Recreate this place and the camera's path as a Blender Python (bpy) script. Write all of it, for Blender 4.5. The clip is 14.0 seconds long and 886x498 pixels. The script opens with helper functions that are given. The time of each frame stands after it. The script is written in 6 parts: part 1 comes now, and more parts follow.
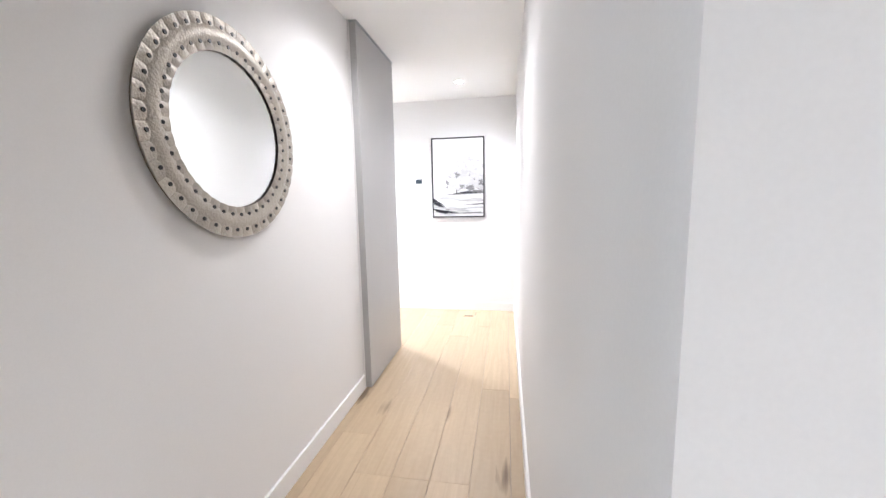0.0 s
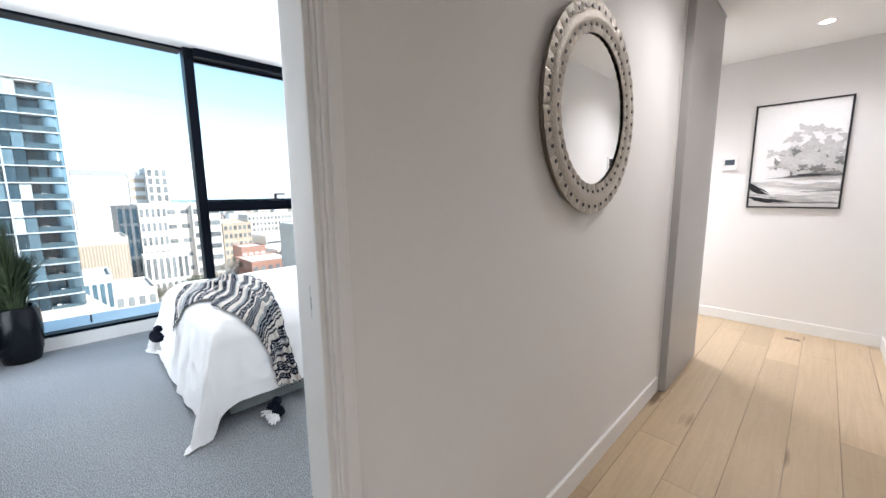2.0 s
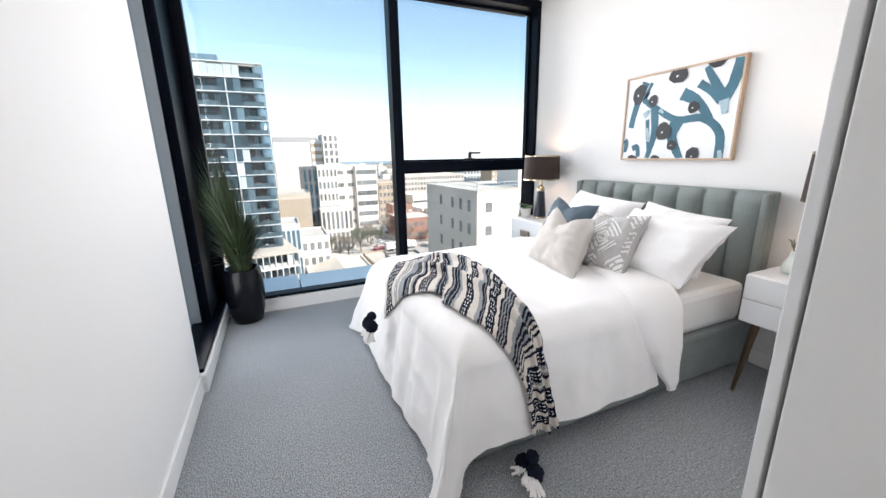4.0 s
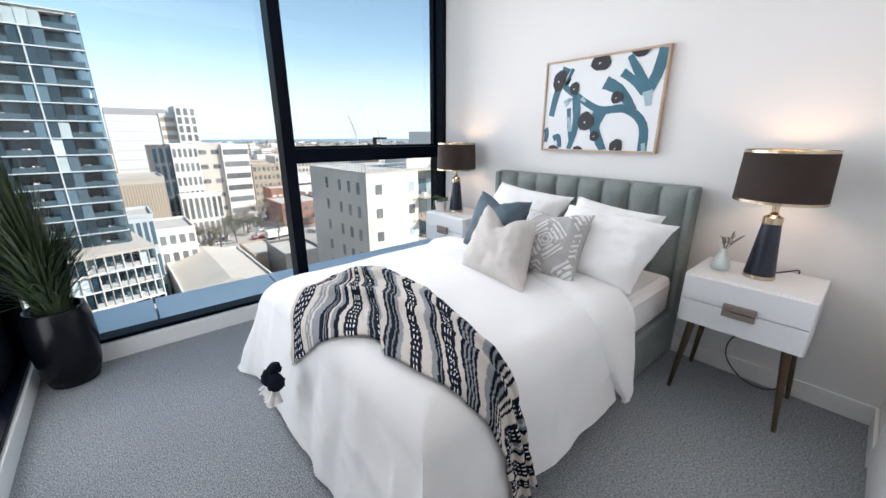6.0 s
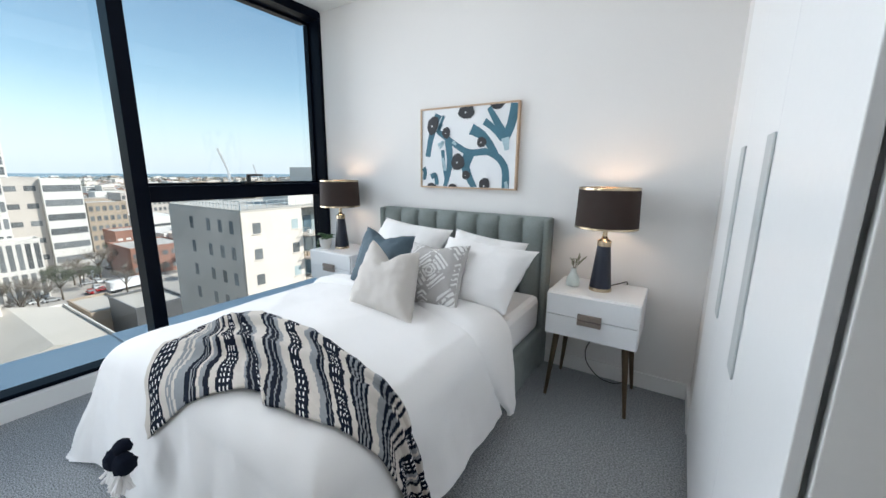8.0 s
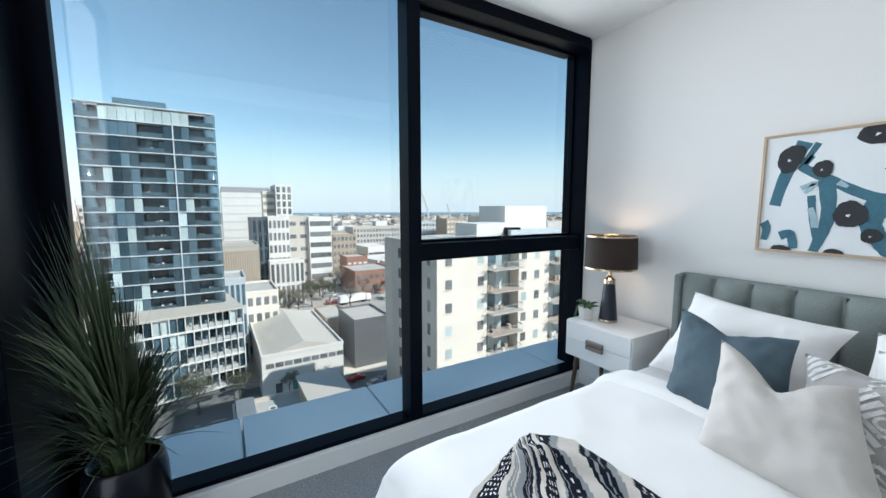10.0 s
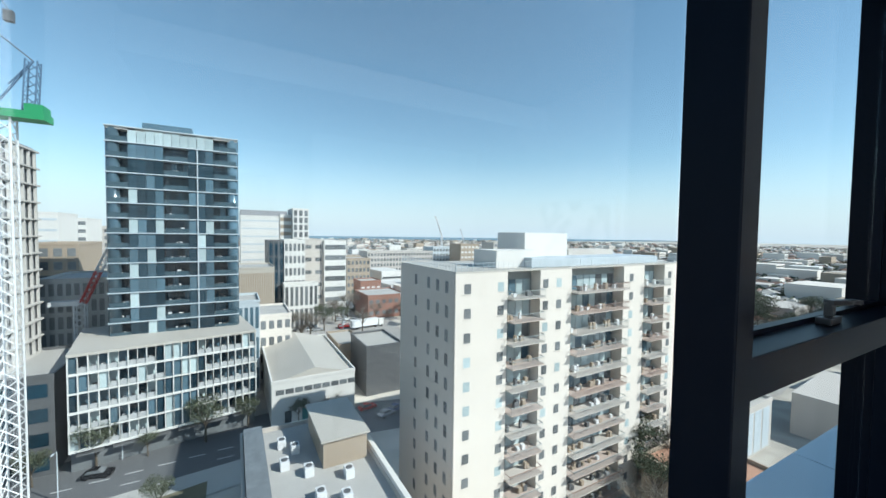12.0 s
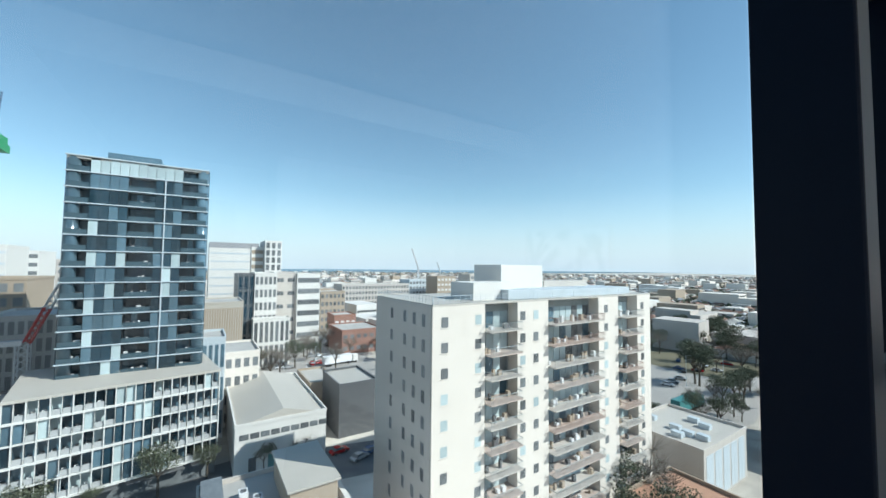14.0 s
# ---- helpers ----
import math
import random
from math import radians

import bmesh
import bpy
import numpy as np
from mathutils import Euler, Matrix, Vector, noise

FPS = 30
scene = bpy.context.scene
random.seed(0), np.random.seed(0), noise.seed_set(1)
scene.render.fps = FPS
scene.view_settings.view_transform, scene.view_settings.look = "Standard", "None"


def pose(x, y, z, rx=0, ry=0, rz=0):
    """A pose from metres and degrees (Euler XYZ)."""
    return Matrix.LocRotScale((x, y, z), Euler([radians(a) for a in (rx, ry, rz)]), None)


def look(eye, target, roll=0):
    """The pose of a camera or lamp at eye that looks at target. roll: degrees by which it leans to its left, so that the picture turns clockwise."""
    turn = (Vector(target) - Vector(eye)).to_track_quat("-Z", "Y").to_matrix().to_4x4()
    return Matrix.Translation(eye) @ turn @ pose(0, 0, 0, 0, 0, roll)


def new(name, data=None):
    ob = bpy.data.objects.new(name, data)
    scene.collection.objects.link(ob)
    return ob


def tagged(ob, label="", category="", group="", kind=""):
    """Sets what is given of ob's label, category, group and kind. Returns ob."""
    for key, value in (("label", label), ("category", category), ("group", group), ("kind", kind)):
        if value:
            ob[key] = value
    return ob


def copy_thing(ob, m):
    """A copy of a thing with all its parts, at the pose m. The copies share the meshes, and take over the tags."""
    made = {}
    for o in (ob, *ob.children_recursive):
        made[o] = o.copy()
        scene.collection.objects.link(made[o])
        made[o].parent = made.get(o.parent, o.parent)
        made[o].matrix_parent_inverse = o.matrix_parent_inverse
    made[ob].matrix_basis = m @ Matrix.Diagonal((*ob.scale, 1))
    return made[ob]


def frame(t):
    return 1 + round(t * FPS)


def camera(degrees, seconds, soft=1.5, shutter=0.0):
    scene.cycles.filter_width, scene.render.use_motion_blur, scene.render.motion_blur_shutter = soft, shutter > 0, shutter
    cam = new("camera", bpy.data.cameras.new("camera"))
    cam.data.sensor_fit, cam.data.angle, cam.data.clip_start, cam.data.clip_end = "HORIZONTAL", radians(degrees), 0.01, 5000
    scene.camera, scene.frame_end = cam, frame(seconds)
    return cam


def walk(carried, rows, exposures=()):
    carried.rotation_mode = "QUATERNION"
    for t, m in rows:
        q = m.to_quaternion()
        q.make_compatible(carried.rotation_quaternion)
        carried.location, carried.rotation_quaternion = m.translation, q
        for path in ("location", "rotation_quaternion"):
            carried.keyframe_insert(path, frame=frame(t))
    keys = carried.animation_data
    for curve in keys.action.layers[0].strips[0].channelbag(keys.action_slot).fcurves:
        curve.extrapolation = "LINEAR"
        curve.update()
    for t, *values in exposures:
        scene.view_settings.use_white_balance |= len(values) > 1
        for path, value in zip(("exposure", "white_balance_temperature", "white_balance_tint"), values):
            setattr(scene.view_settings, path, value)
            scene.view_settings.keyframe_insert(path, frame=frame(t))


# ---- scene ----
cam = camera(99.8, 14.0)
PATH = [
    (0, (0.165, 0.327, 1.316), (-0.169, 2.282, 1.057), -1.1),
    (0.5, (0.172, 0.266, 1.308), (-0.394, 2.164, 1.034), -1.0),
    (1, (0.182, 0.249, 1.302), (-0.724, 2.009, 1.023), -1.0),
    (1.5, (0.043, 0.227, 1.298), (-1.109, 1.835, 1.006), -0.9),
    (2, (-0.178, 0.154, 1.28), (-1.588, 1.54, 0.983), -0.6),
    (2.2, (-0.257, 0.13, 1.275), (-1.782, 1.386, 0.966), -0.8),
    (2.5, (-0.418, 0.104, 1.25), (-2.073, 1.176, 0.918), -0.7),
    (2.8, (-0.606, 0.081, 1.248), (-2.339, 1.005, 0.873), -0.6),
    (3, (-0.717, 0.066, 1.248), (-2.484, 0.911, 0.839), -0.5),
    (3.2, (-0.835, 0.051, 1.244), (-2.616, 0.842, 0.797), -0.5),
    (5.3, (-1.771, 0.111, 1.306), (-3.479, 0.975, 0.724), -0.4),
    (5.5, (-1.786, 0.119, 1.31), (-3.435, 1.088, 0.725), -0.3),
    (6, (-1.798, 0.128, 1.311), (-3.249, 1.376, 0.729), 0.0),
    (6.5, (-1.787, 0.133, 1.311), (-3.056, 1.57, 0.741), 0.2),
    (7, (-1.786, 0.123, 1.311), (-2.897, 1.698, 0.777), 0.4),
    (7.5, (-1.76, 0.112, 1.319), (-2.799, 1.753, 0.839), 0.6),
    (8, (-1.742, 0.108, 1.323), (-2.788, 1.765, 0.922), 0.6),
    (8.5, (-1.766, 0.107, 1.34), (-3.004, 1.639, 0.993), 0.4),
    (9, (-1.97, 0.092, 1.363), (-3.48, 1.364, 1.044), 0.3),
    (9.2, (-2.072, 0.099, 1.378), (-3.654, 1.285, 1.073), 0.2),
    (11.3, (-3.773, 0.127, 1.457), (-5.529, 1.073, 1.318), 0.7),
    (11.5, (-3.913, 0.099, 1.456), (-5.668, 1.05, 1.341), 0.9),
    (12, (-4.249, 0.117, 1.499), (-6.003, 1.075, 1.42), 0.8),
    (12.5, (-4.438, 0.179, 1.506), (-6.178, 1.164, 1.465), 0.7),
    (13, (-4.538, 0.264, 1.518), (-6.261, 1.279, 1.543), 0.6),
    (13.5, (-4.572, 0.284, 1.495), (-6.278, 1.325, 1.575), 0.6),
    (14, (-4.519, 0.251, 1.492), (-6.21, 1.315, 1.588), 0.6),
]
walk(cam, [(t, look(eye, target, roll)) for t, eye, target, roll in PATH],
     exposures=[(0, 2.36, 6050, 13), (1, 2.3, 6050, 13), (2, 1.65, 6450, 14), (2.5, 1.62, 7000, 20), (3.2, 1.47, 7050, 18), (5.3, 1.06, 6850, 18), (7, 0.80, 6650, 14), (9.2, 0.69, 6450, 11), (11.3, 0.52, 6180, 8), (14, 0.53, 6120, 7)])

# ---- daylight and exposure ----
SUN_EL, SUN_AZ = 38.0, (0.72, 0.69)
world = bpy.data.worlds.new("sky")
scene.world = world
world.use_nodes = True
wn = world.node_tree.nodes
sky = wn.new("ShaderNodeTexSky")
sky.sky_type = "NISHITA"
sky.sun_disc = False
sky.sun_elevation = radians(SUN_EL)
sky.sun_rotation = math.atan2(SUN_AZ[0], SUN_AZ[1])
sky.air_density, sky.dust_density, sky.ozone_density = 1.0, 0.2, 1.0
wn["Background"].inputs["Strength"].default_value = 0.11
# pale sea haze low over the horizon
wc, wsep, wr, wmix = wn.new("ShaderNodeTexCoord"), wn.new("ShaderNodeSeparateXYZ"), wn.new("ShaderNodeMapRange"), wn.new("ShaderNodeMix")
wmix.data_type = "RGBA"
wr.interpolation_type = "SMOOTHSTEP"
wr.inputs[1].default_value, wr.inputs[2].default_value, wr.inputs[3].default_value, wr.inputs[4].default_value = -0.02, 0.20, 0.90, 0.0
wmix.inputs[7].default_value = (4.7, 5.6, 6.3, 1)
wlk = world.node_tree.links
wlk.new(wc.outputs["Generated"], wsep.inputs[0])
wlk.new(wsep.outputs["Z"], wr.inputs[0])
wlk.new(wr.outputs[0], wmix.inputs[0])
whs = wn.new("ShaderNodeHueSaturation")
whs.inputs["Hue"].default_value, whs.inputs["Saturation"].default_value = 0.483, 1.0
wlk.new(sky.outputs[0], whs.inputs["Color"])
wlk.new(whs.outputs[0], wmix.inputs[6])
wlk.new(wmix.outputs[2], wn["Background"].inputs["Color"])
sun = new("sun", bpy.data.lights.new("sun", "SUN"))
sun.data.energy, sun.data.angle, sun.data.color = 4.3, radians(0.5), (1.0, 0.95, 0.87)
sun.matrix_world = look((SUN_AZ[0] * 100, SUN_AZ[1] * 100, 100 * math.tan(radians(SUN_EL))), (0, 0, 0))


def area_light(name, eye, target, sx, sy, watts, colour):
    data = bpy.data.lights.new(name, "AREA")
    data.shape, data.size, data.size_y, data.energy, data.color = "RECTANGLE", sx, sy, watts, colour
    ob = new(name, data)
    ob.matrix_world = look(eye, target)
    return ob


# skylight through the window, standing in for the sky seen from the room
area_light("window_skylight", (-4.64, 1.10, 1.66), (0, 1.10, 1.66), 2.35, 1.9, 19.5, (0.88, 0.95, 1.0)).data.spread = radians(125)
area_light("side_window_skylight", (-3.94, -0.50, 1.42), (-3.94, 3, 1.42), 0.58, 2.4, 8, (0.88, 0.95, 1.0))

# ---- materials ----
MATS = {}


def surf(name, col, rough=0.5, metal=0.0, var=0.06, big=2.0, fine=90.0, bump=0.05, rand=0.0, island=0.0, spec=0.5, trans=0.0):
    """A painted, woven or stony surface: colour with stains at one scale, grain and relief at another."""
    if name in MATS:
        return MATS[name]
    m = bpy.data.materials.new(name)
    MATS[name] = m
    m.use_nodes = True
    n, l = m.node_tree.nodes, m.node_tree.links
    p = n["Principled BSDF"]
    p.inputs["Roughness"].default_value, p.inputs["Metallic"].default_value = rough, metal
    p.inputs["Specular IOR Level"].default_value = spec
    p.inputs["Transmission Weight"].default_value = trans
    tc = n.new("ShaderNodeTexCoord")
    a, b = n.new("ShaderNodeTexNoise"), n.new("ShaderNodeTexNoise")
    a.inputs["Scale"].default_value, b.inputs["Scale"].default_value = big, fine
    a.inputs["Detail"].default_value, b.inputs["Detail"].default_value = 4, 3
    l.new(tc.outputs["Object"], a.inputs["Vector"])
    l.new(tc.outputs["Object"], b.inputs["Vector"])
    add = n.new("ShaderNodeMath")
    add.operation = "ADD"
    l.new(a.outputs["Fac"], add.inputs[0])
    l.new(b.outputs["Fac"], add.inputs[1])
    val = add.outputs[0]
    if rand or island:
        info = n.new("ShaderNodeObjectInfo") if rand else n.new("ShaderNodeNewGeometry")
        mul = n.new("ShaderNodeMath")
        mul.operation = "MULTIPLY_ADD"
        l.new(info.outputs["Random" if rand else "Random Per Island"], mul.inputs[0])
        mul.inputs[1].default_value = (rand or island) / max(var, 1e-3)
        l.new(val, mul.inputs[2])
        val = mul.outputs[0]
    rng = n.new("ShaderNodeMapRange")
    top = 1.35 + (rand or island) / max(var, 1e-3)
    rng.inputs[1].default_value, rng.inputs[2].default_value = 0.65, top
    spread = var + (rand or island)
    rng.inputs[3].default_value, rng.inputs[4].default_value = 1 - spread, 1 + spread
    l.new(val, rng.inputs[0])
    hsv = n.new("ShaderNodeHueSaturation")
    hsv.inputs["Color"].default_value = (*col, 1)
    l.new(rng.outputs[0], hsv.inputs["Value"])
    l.new(hsv.outputs[0], p.inputs["Base Color"])
    if bump:
        bm = n.new("ShaderNodeBump")
        bm.inputs["Strength"].default_value, bm.inputs["Distance"].default_value = bump, 0.01
        l.new(b.outputs["Fac"], bm.inputs["Height"])
        l.new(bm.outputs[0], p.inputs["Normal"])
    return m


def glass_mat(name, tint, gloss, rough=0.0):
    m = bpy.data.materials.new(name)
    m.use_nodes = True
    n, l = m.node_tree.nodes, m.node_tree.links
    n.remove(n["Principled BSDF"])
    tr, gl, mx = n.new("ShaderNodeBsdfTransparent"), n.new("ShaderNodeBsdfGlossy"), n.new("ShaderNodeMixShader")
    tr.inputs[0].default_value = (*tint, 1)
    gl.inputs["Roughness"].default_value = rough
    mx.inputs[0].default_value = gloss
    l.new(tr.outputs[0], mx.inputs[1])
    l.new(gl.outputs[0], mx.inputs[2])
    l.new(mx.outputs[0], n["Material Output"].inputs[0])
    return m


def carpet_mat():
    """Loop pile: light and dark tufts with deep relief, and fine ribs."""
    m = surf("grey_carpet", (0.30, 0.318, 0.335), 0.97, var=0.10, big=1.2, fine=35, bump=0, spec=0.1)
    n, l = m.node_tree.nodes, m.node_tree.links
    p, tc = n["Principled BSDF"], next(x for x in n if x.type == "TEX_COORD")
    mp = n.new("ShaderNodeMapping")
    mp.inputs["Scale"].default_value = (110, 190, 110)
    l.new(tc.outputs["Object"], mp.inputs["Vector"])
    vor, noi = n.new("ShaderNodeTexVoronoi"), n.new("ShaderNodeTexNoise")
    vor.inputs["Scale"].default_value, noi.inputs["Scale"].default_value, noi.inputs["Detail"].default_value = 1.0, 1.1, 4
    l.new(mp.outputs[0], vor.inputs["Vector"])
    l.new(mp.outputs[0], noi.inputs["Vector"])
    r = n.new("ShaderNodeMapRange")
    r.inputs[1].default_value, r.inputs[2].default_value, r.inputs[3].default_value, r.inputs[4].default_value = 0.36, 0.64, 0.52, 1.48
    l.new(noi.outputs["Fac"], r.inputs[0])
    h = n.new("ShaderNodeHueSaturation")
    l.new(p.inputs["Base Color"].links[0].from_socket, h.inputs["Color"])
    l.new(r.outputs[0], h.inputs["Value"])
    l.new(h.outputs[0], p.inputs["Base Color"])
    bm = n.new("ShaderNodeBump")
    bm.inputs["Strength"].default_value, bm.inputs["Distance"].default_value = 0.8, 0.004
    bm.invert = True
    l.new(vor.outputs["Distance"], bm.inputs["Height"])
    l.new(bm.outputs[0], p.inputs["Normal"])
    return m


def shade_mat():
    """Dark lamp fabric that lets a little warm light through."""
    m = surf("black_lamp_fabric", (0.032, 0.022, 0.019), 0.85, var=0.1, big=20, fine=500, bump=0.3)
    n, l = m.node_tree.nodes, m.node_tree.links
    t, mx = n.new("ShaderNodeBsdfTranslucent"), n.new("ShaderNodeMixShader")
    t.inputs[0].default_value = (0.30, 0.16, 0.12, 1)
    mx.inputs[0].default_value = 0.11
    l.new(n["Principled BSDF"].outputs[0], mx.inputs[1])
    l.new(t.outputs[0], mx.inputs[2])
    l.new(mx.outputs[0], n["Material Output"].inputs[0])
    return m


def oak_mat():
    m = surf("oak_plank", (0.50, 0.385, 0.255), 0.42, var=0.07, big=1.6, fine=30, bump=0.03, rand=0.12)
    n, l = m.node_tree.nodes, m.node_tree.links
    p, tc = n["Principled BSDF"], next(x for x in n if x.type == "TEX_COORD")
    info = n.new("ShaderNodeObjectInfo")
    off = n.new("ShaderNodeVectorMath")
    off.operation = "MULTIPLY_ADD"
    l.new(info.outputs["Random"], off.inputs[0])
    off.inputs[1].default_value = (7, 31, 3)
    l.new(tc.outputs["Object"], off.inputs[2])
    mp = n.new("ShaderNodeMapping")
    mp.inputs["Scale"].default_value = (26, 1.6, 26)
    l.new(off.outputs[0], mp.inputs["Vector"])
    g = n.new("ShaderNodeTexNoise")
    g.inputs["Scale"].default_value, g.inputs["Detail"].default_value, g.inputs["Distortion"].default_value = 1.2, 6, 1.2
    l.new(mp.outputs[0], g.inputs["Vector"])
    r1 = n.new("ShaderNodeMapRange")
    r1.inputs[1].default_value, r1.inputs[2].default_value, r1.inputs[3].default_value, r1.inputs[4].default_value = 0.35, 0.7, 0.0, 0.4
    l.new(g.outputs["Fac"], r1.inputs[0])
    mix = n.new("ShaderNodeMix")
    mix.data_type = "RGBA"
    l.new(r1.outputs[0], mix.inputs[0])
    l.new(p.inputs["Base Color"].links[0].from_socket, mix.inputs[6])
    mix.inputs[7].default_value = (0.38, 0.275, 0.17, 1)
    # knots, scattered along the boards
    mp2 = n.new("ShaderNodeMapping")
    mp2.inputs["Scale"].default_value = (3.6, 1.5, 5)
    l.new(off.outputs[0], mp2.inputs["Vector"])
    vor = n.new("ShaderNodeTexVoronoi")
    vor.inputs["Scale"].default_value = 1.0
    l.new(mp2.outputs[0], vor.inputs["Vector"])
    r2 = n.new("ShaderNodeMapRange")
    r2.inputs[1].default_value, r2.inputs[2].default_value, r2.inputs[3].default_value, r2.inputs[4].default_value = 0.07, 0.20, 0.9, 0.0
    nv = n.new("ShaderNodeMath")
    nv.operation = "MULTIPLY_ADD"
    l.new(g.outputs["Fac"], nv.inputs[0])
    nv.inputs[1].default_value = 0.35
    l.new(vor.outputs["Distance"], nv.inputs[2])
    sub = n.new("ShaderNodeMath")
    sub.operation = "SUBTRACT"
    l.new(nv.outputs[0], sub.inputs[0])
    sub.inputs[1].default_value = 0.165
    l.new(sub.outputs[0], r2.inputs[0])
    mix2 = n.new("ShaderNodeMix")
    mix2.data_type = "RGBA"
    l.new(r2.outputs[0], mix2.inputs[0])
    l.new(mix.outputs[2], mix2.inputs[6])
    mix2.inputs[7].default_value = (0.13, 0.085, 0.05, 1)
    l.new(mix2.outputs[2], p.inputs["Base Color"])
    return m


def emit_mat(name, col, strength):
    m = bpy.data.materials.new(name)
    m.use_nodes = True
    n, l = m.node_tree.nodes, m.node_tree.links
    e = n.new("ShaderNodeEmission")
    e.inputs[0].default_value, e.inputs[1].default_value = (*col, 1), strength
    l.new(e.outputs[0], n["Material Output"].inputs[0])
    return m


WALL = surf("wall_paint", (0.775, 0.765, 0.755), 0.75, var=0.02, big=0.7, fine=220, bump=0.02)
CEIL = surf("ceiling_paint", (0.84, 0.84, 0.83), 0.8, var=0.012, big=0.6, fine=220, bump=0.02)
TRIM = surf("trim_paint", (0.82, 0.82, 0.81), 0.35, var=0.012, big=1.2, fine=60, bump=0.02)
LACQ = surf("white_lacquer", (0.82, 0.83, 0.84), 0.28, var=0.012, big=1.0, fine=50, bump=0.015)
GREYDOOR = surf("grey_door_paint", (0.40, 0.395, 0.39), 0.45, var=0.03, big=1.2, fine=90, bump=0.03)
GREYPULL = surf("grey_pull", (0.52, 0.55, 0.56), 0.4, metal=0.3, var=0.03)
CARPET = carpet_mat()
OAK = oak_mat()
BLACKALU = surf("black_aluminium", (0.0022, 0.004, 0.009), 0.34, spec=0.06, var=0.08, big=3, fine=200, bump=0.02)
GREYALU = surf("grey_aluminium", (0.42, 0.44, 0.46), 0.4, metal=0.5, var=0.04)
LEDGE = surf("ledge_metal", (0.66, 0.75, 0.82), 0.3, var=0.05, big=1.1, fine=40, bump=0.02)
BRASS = surf("brushed_brass", (0.56, 0.45, 0.32), 0.22, metal=1.0, var=0.05, fine=200)
BRONZE = surf("aged_bronze", (0.16, 0.115, 0.075), 0.35, metal=0.8, var=0.12, big=6, fine=120)
BRONZEPULL = surf("bronze_pull", (0.30, 0.25, 0.22), 0.4, metal=0.6, var=0.08)
BLACKSAT = surf("navy_black_ceramic", (0.010, 0.014, 0.028), 0.3, var=0.08)
SHADE = shade_mat()
VELVET = surf("grey_green_velvet", (0.215, 0.245, 0.238), 0.8, var=0.20, big=5, fine=160, bump=0.12)
LINEN = surf("white_linen", (0.90, 0.885, 0.875), 0.85, var=0.015, big=4, fine=420, bump=0.1)
SHEET = surf("white_sheet", (0.80, 0.80, 0.80), 0.8, var=0.02, big=4, fine=300, bump=0.08)
TEAL = surf("teal_velvet", (0.065, 0.105, 0.135), 0.75, var=0.2, big=7, fine=200, bump=0.15)
BEIGE = surf("beige_linen", (0.60, 0.565, 0.53), 0.9, var=0.05, big=8, fine=380, bump=0.3)
CREAM = surf("cream_knit", (0.68, 0.63, 0.575), 0.95, spec=0.15, var=0.08, big=12, fine=320, bump=0.5)
NAVY = surf("navy_knit", (0.010, 0.014, 0.026), 0.95, spec=0.12, var=0.2, big=12, fine=320, bump=0.5)
KNITGREY = surf("grey_knit", (0.30, 0.315, 0.33), 0.95, spec=0.15, var=0.1, big=12, fine=320, bump=0.5)
PATGREY = surf("patterned_grey", (0.46, 0.445, 0.435), 0.9, var=0.05, big=10, fine=380, bump=0.3)
PATWHITE = surf("patterned_white", (0.80, 0.79, 0.78), 0.9, var=0.03, big=10, fine=380, bump=0.3)
MINT = surf("mint_ceramic", (0.64, 0.71, 0.69), 0.3, var=0.03)
POTBLK = surf("dark_glazed_pot", (0.004, 0.005, 0.008), 0.25, spec=0.25, var=0.15, big=4, fine=60)
GRASSGRN = surf("grass_blade", (0.030, 0.050, 0.020), 0.6, var=0.3, big=9, fine=60, island=0.3)
SOIL = surf("dark_soil", (0.03, 0.024, 0.018), 1.0, var=0.3, fine=80, bump=0.8)
SUCC = surf("succulent_leaf", (0.05, 0.11, 0.045), 0.5, var=0.2, big=20)
WHITEPOT = surf("white_ribbed_pot", (0.72, 0.71, 0.69), 0.55, var=0.05)
CHROME = surf("brushed_steel", (0.62, 0.62, 0.62), 0.28, metal=1.0, var=0.03)
BLACKPL = surf("black_plastic", (0.014, 0.014, 0.016), 0.4, var=0.08)
SILVERLEAF = surf("champagne_capiz", (0.37, 0.335, 0.285), 0.34, metal=0.35, var=0.16, big=14, fine=120, bump=0.25, rand=0.14)
MIRROR = surf("mirror_silver", (0.93, 0.95, 0.95), 0.02, metal=1.0, var=0.0, bump=0)
WINGLASS = glass_mat("window_glass", (0.93, 0.965, 0.975), 0.03)
CANVAS = surf("art_canvas", (0.78, 0.80, 0.82), 0.7, var=0.03, big=3, fine=300, bump=0.1)
ARTTEAL = surf("art_teal", (0.045, 0.145, 0.20), 0.7, var=0.18, big=9, fine=100, bump=0.1)
ARTPALE = surf("art_pale_blue", (0.36, 0.50, 0.56), 0.7, var=0.1, big=9)
ARTBLACK = surf("art_black", (0.008, 0.009, 0.014), 0.5, var=0.2, big=15)
ARTGREY = surf("art_grey", (0.20, 0.20, 0.20), 0.8, var=0.35, big=14, fine=60)
ARTLIGHT = surf("art_light_grey", (0.50, 0.50, 0.50), 0.8, var=0.2, big=14, fine=60)
FRAMEWOOD = surf("pale_frame_wood", (0.50, 0.36, 0.25), 0.5, var=0.12, big=8, fine=80)
LAMPGLOW = emit_mat("bulb_glow", (1.0, 0.72, 0.48), 25)
DOWNGLOW = emit_mat("downlight_glow", (1.0, 0.95, 0.88), 7)


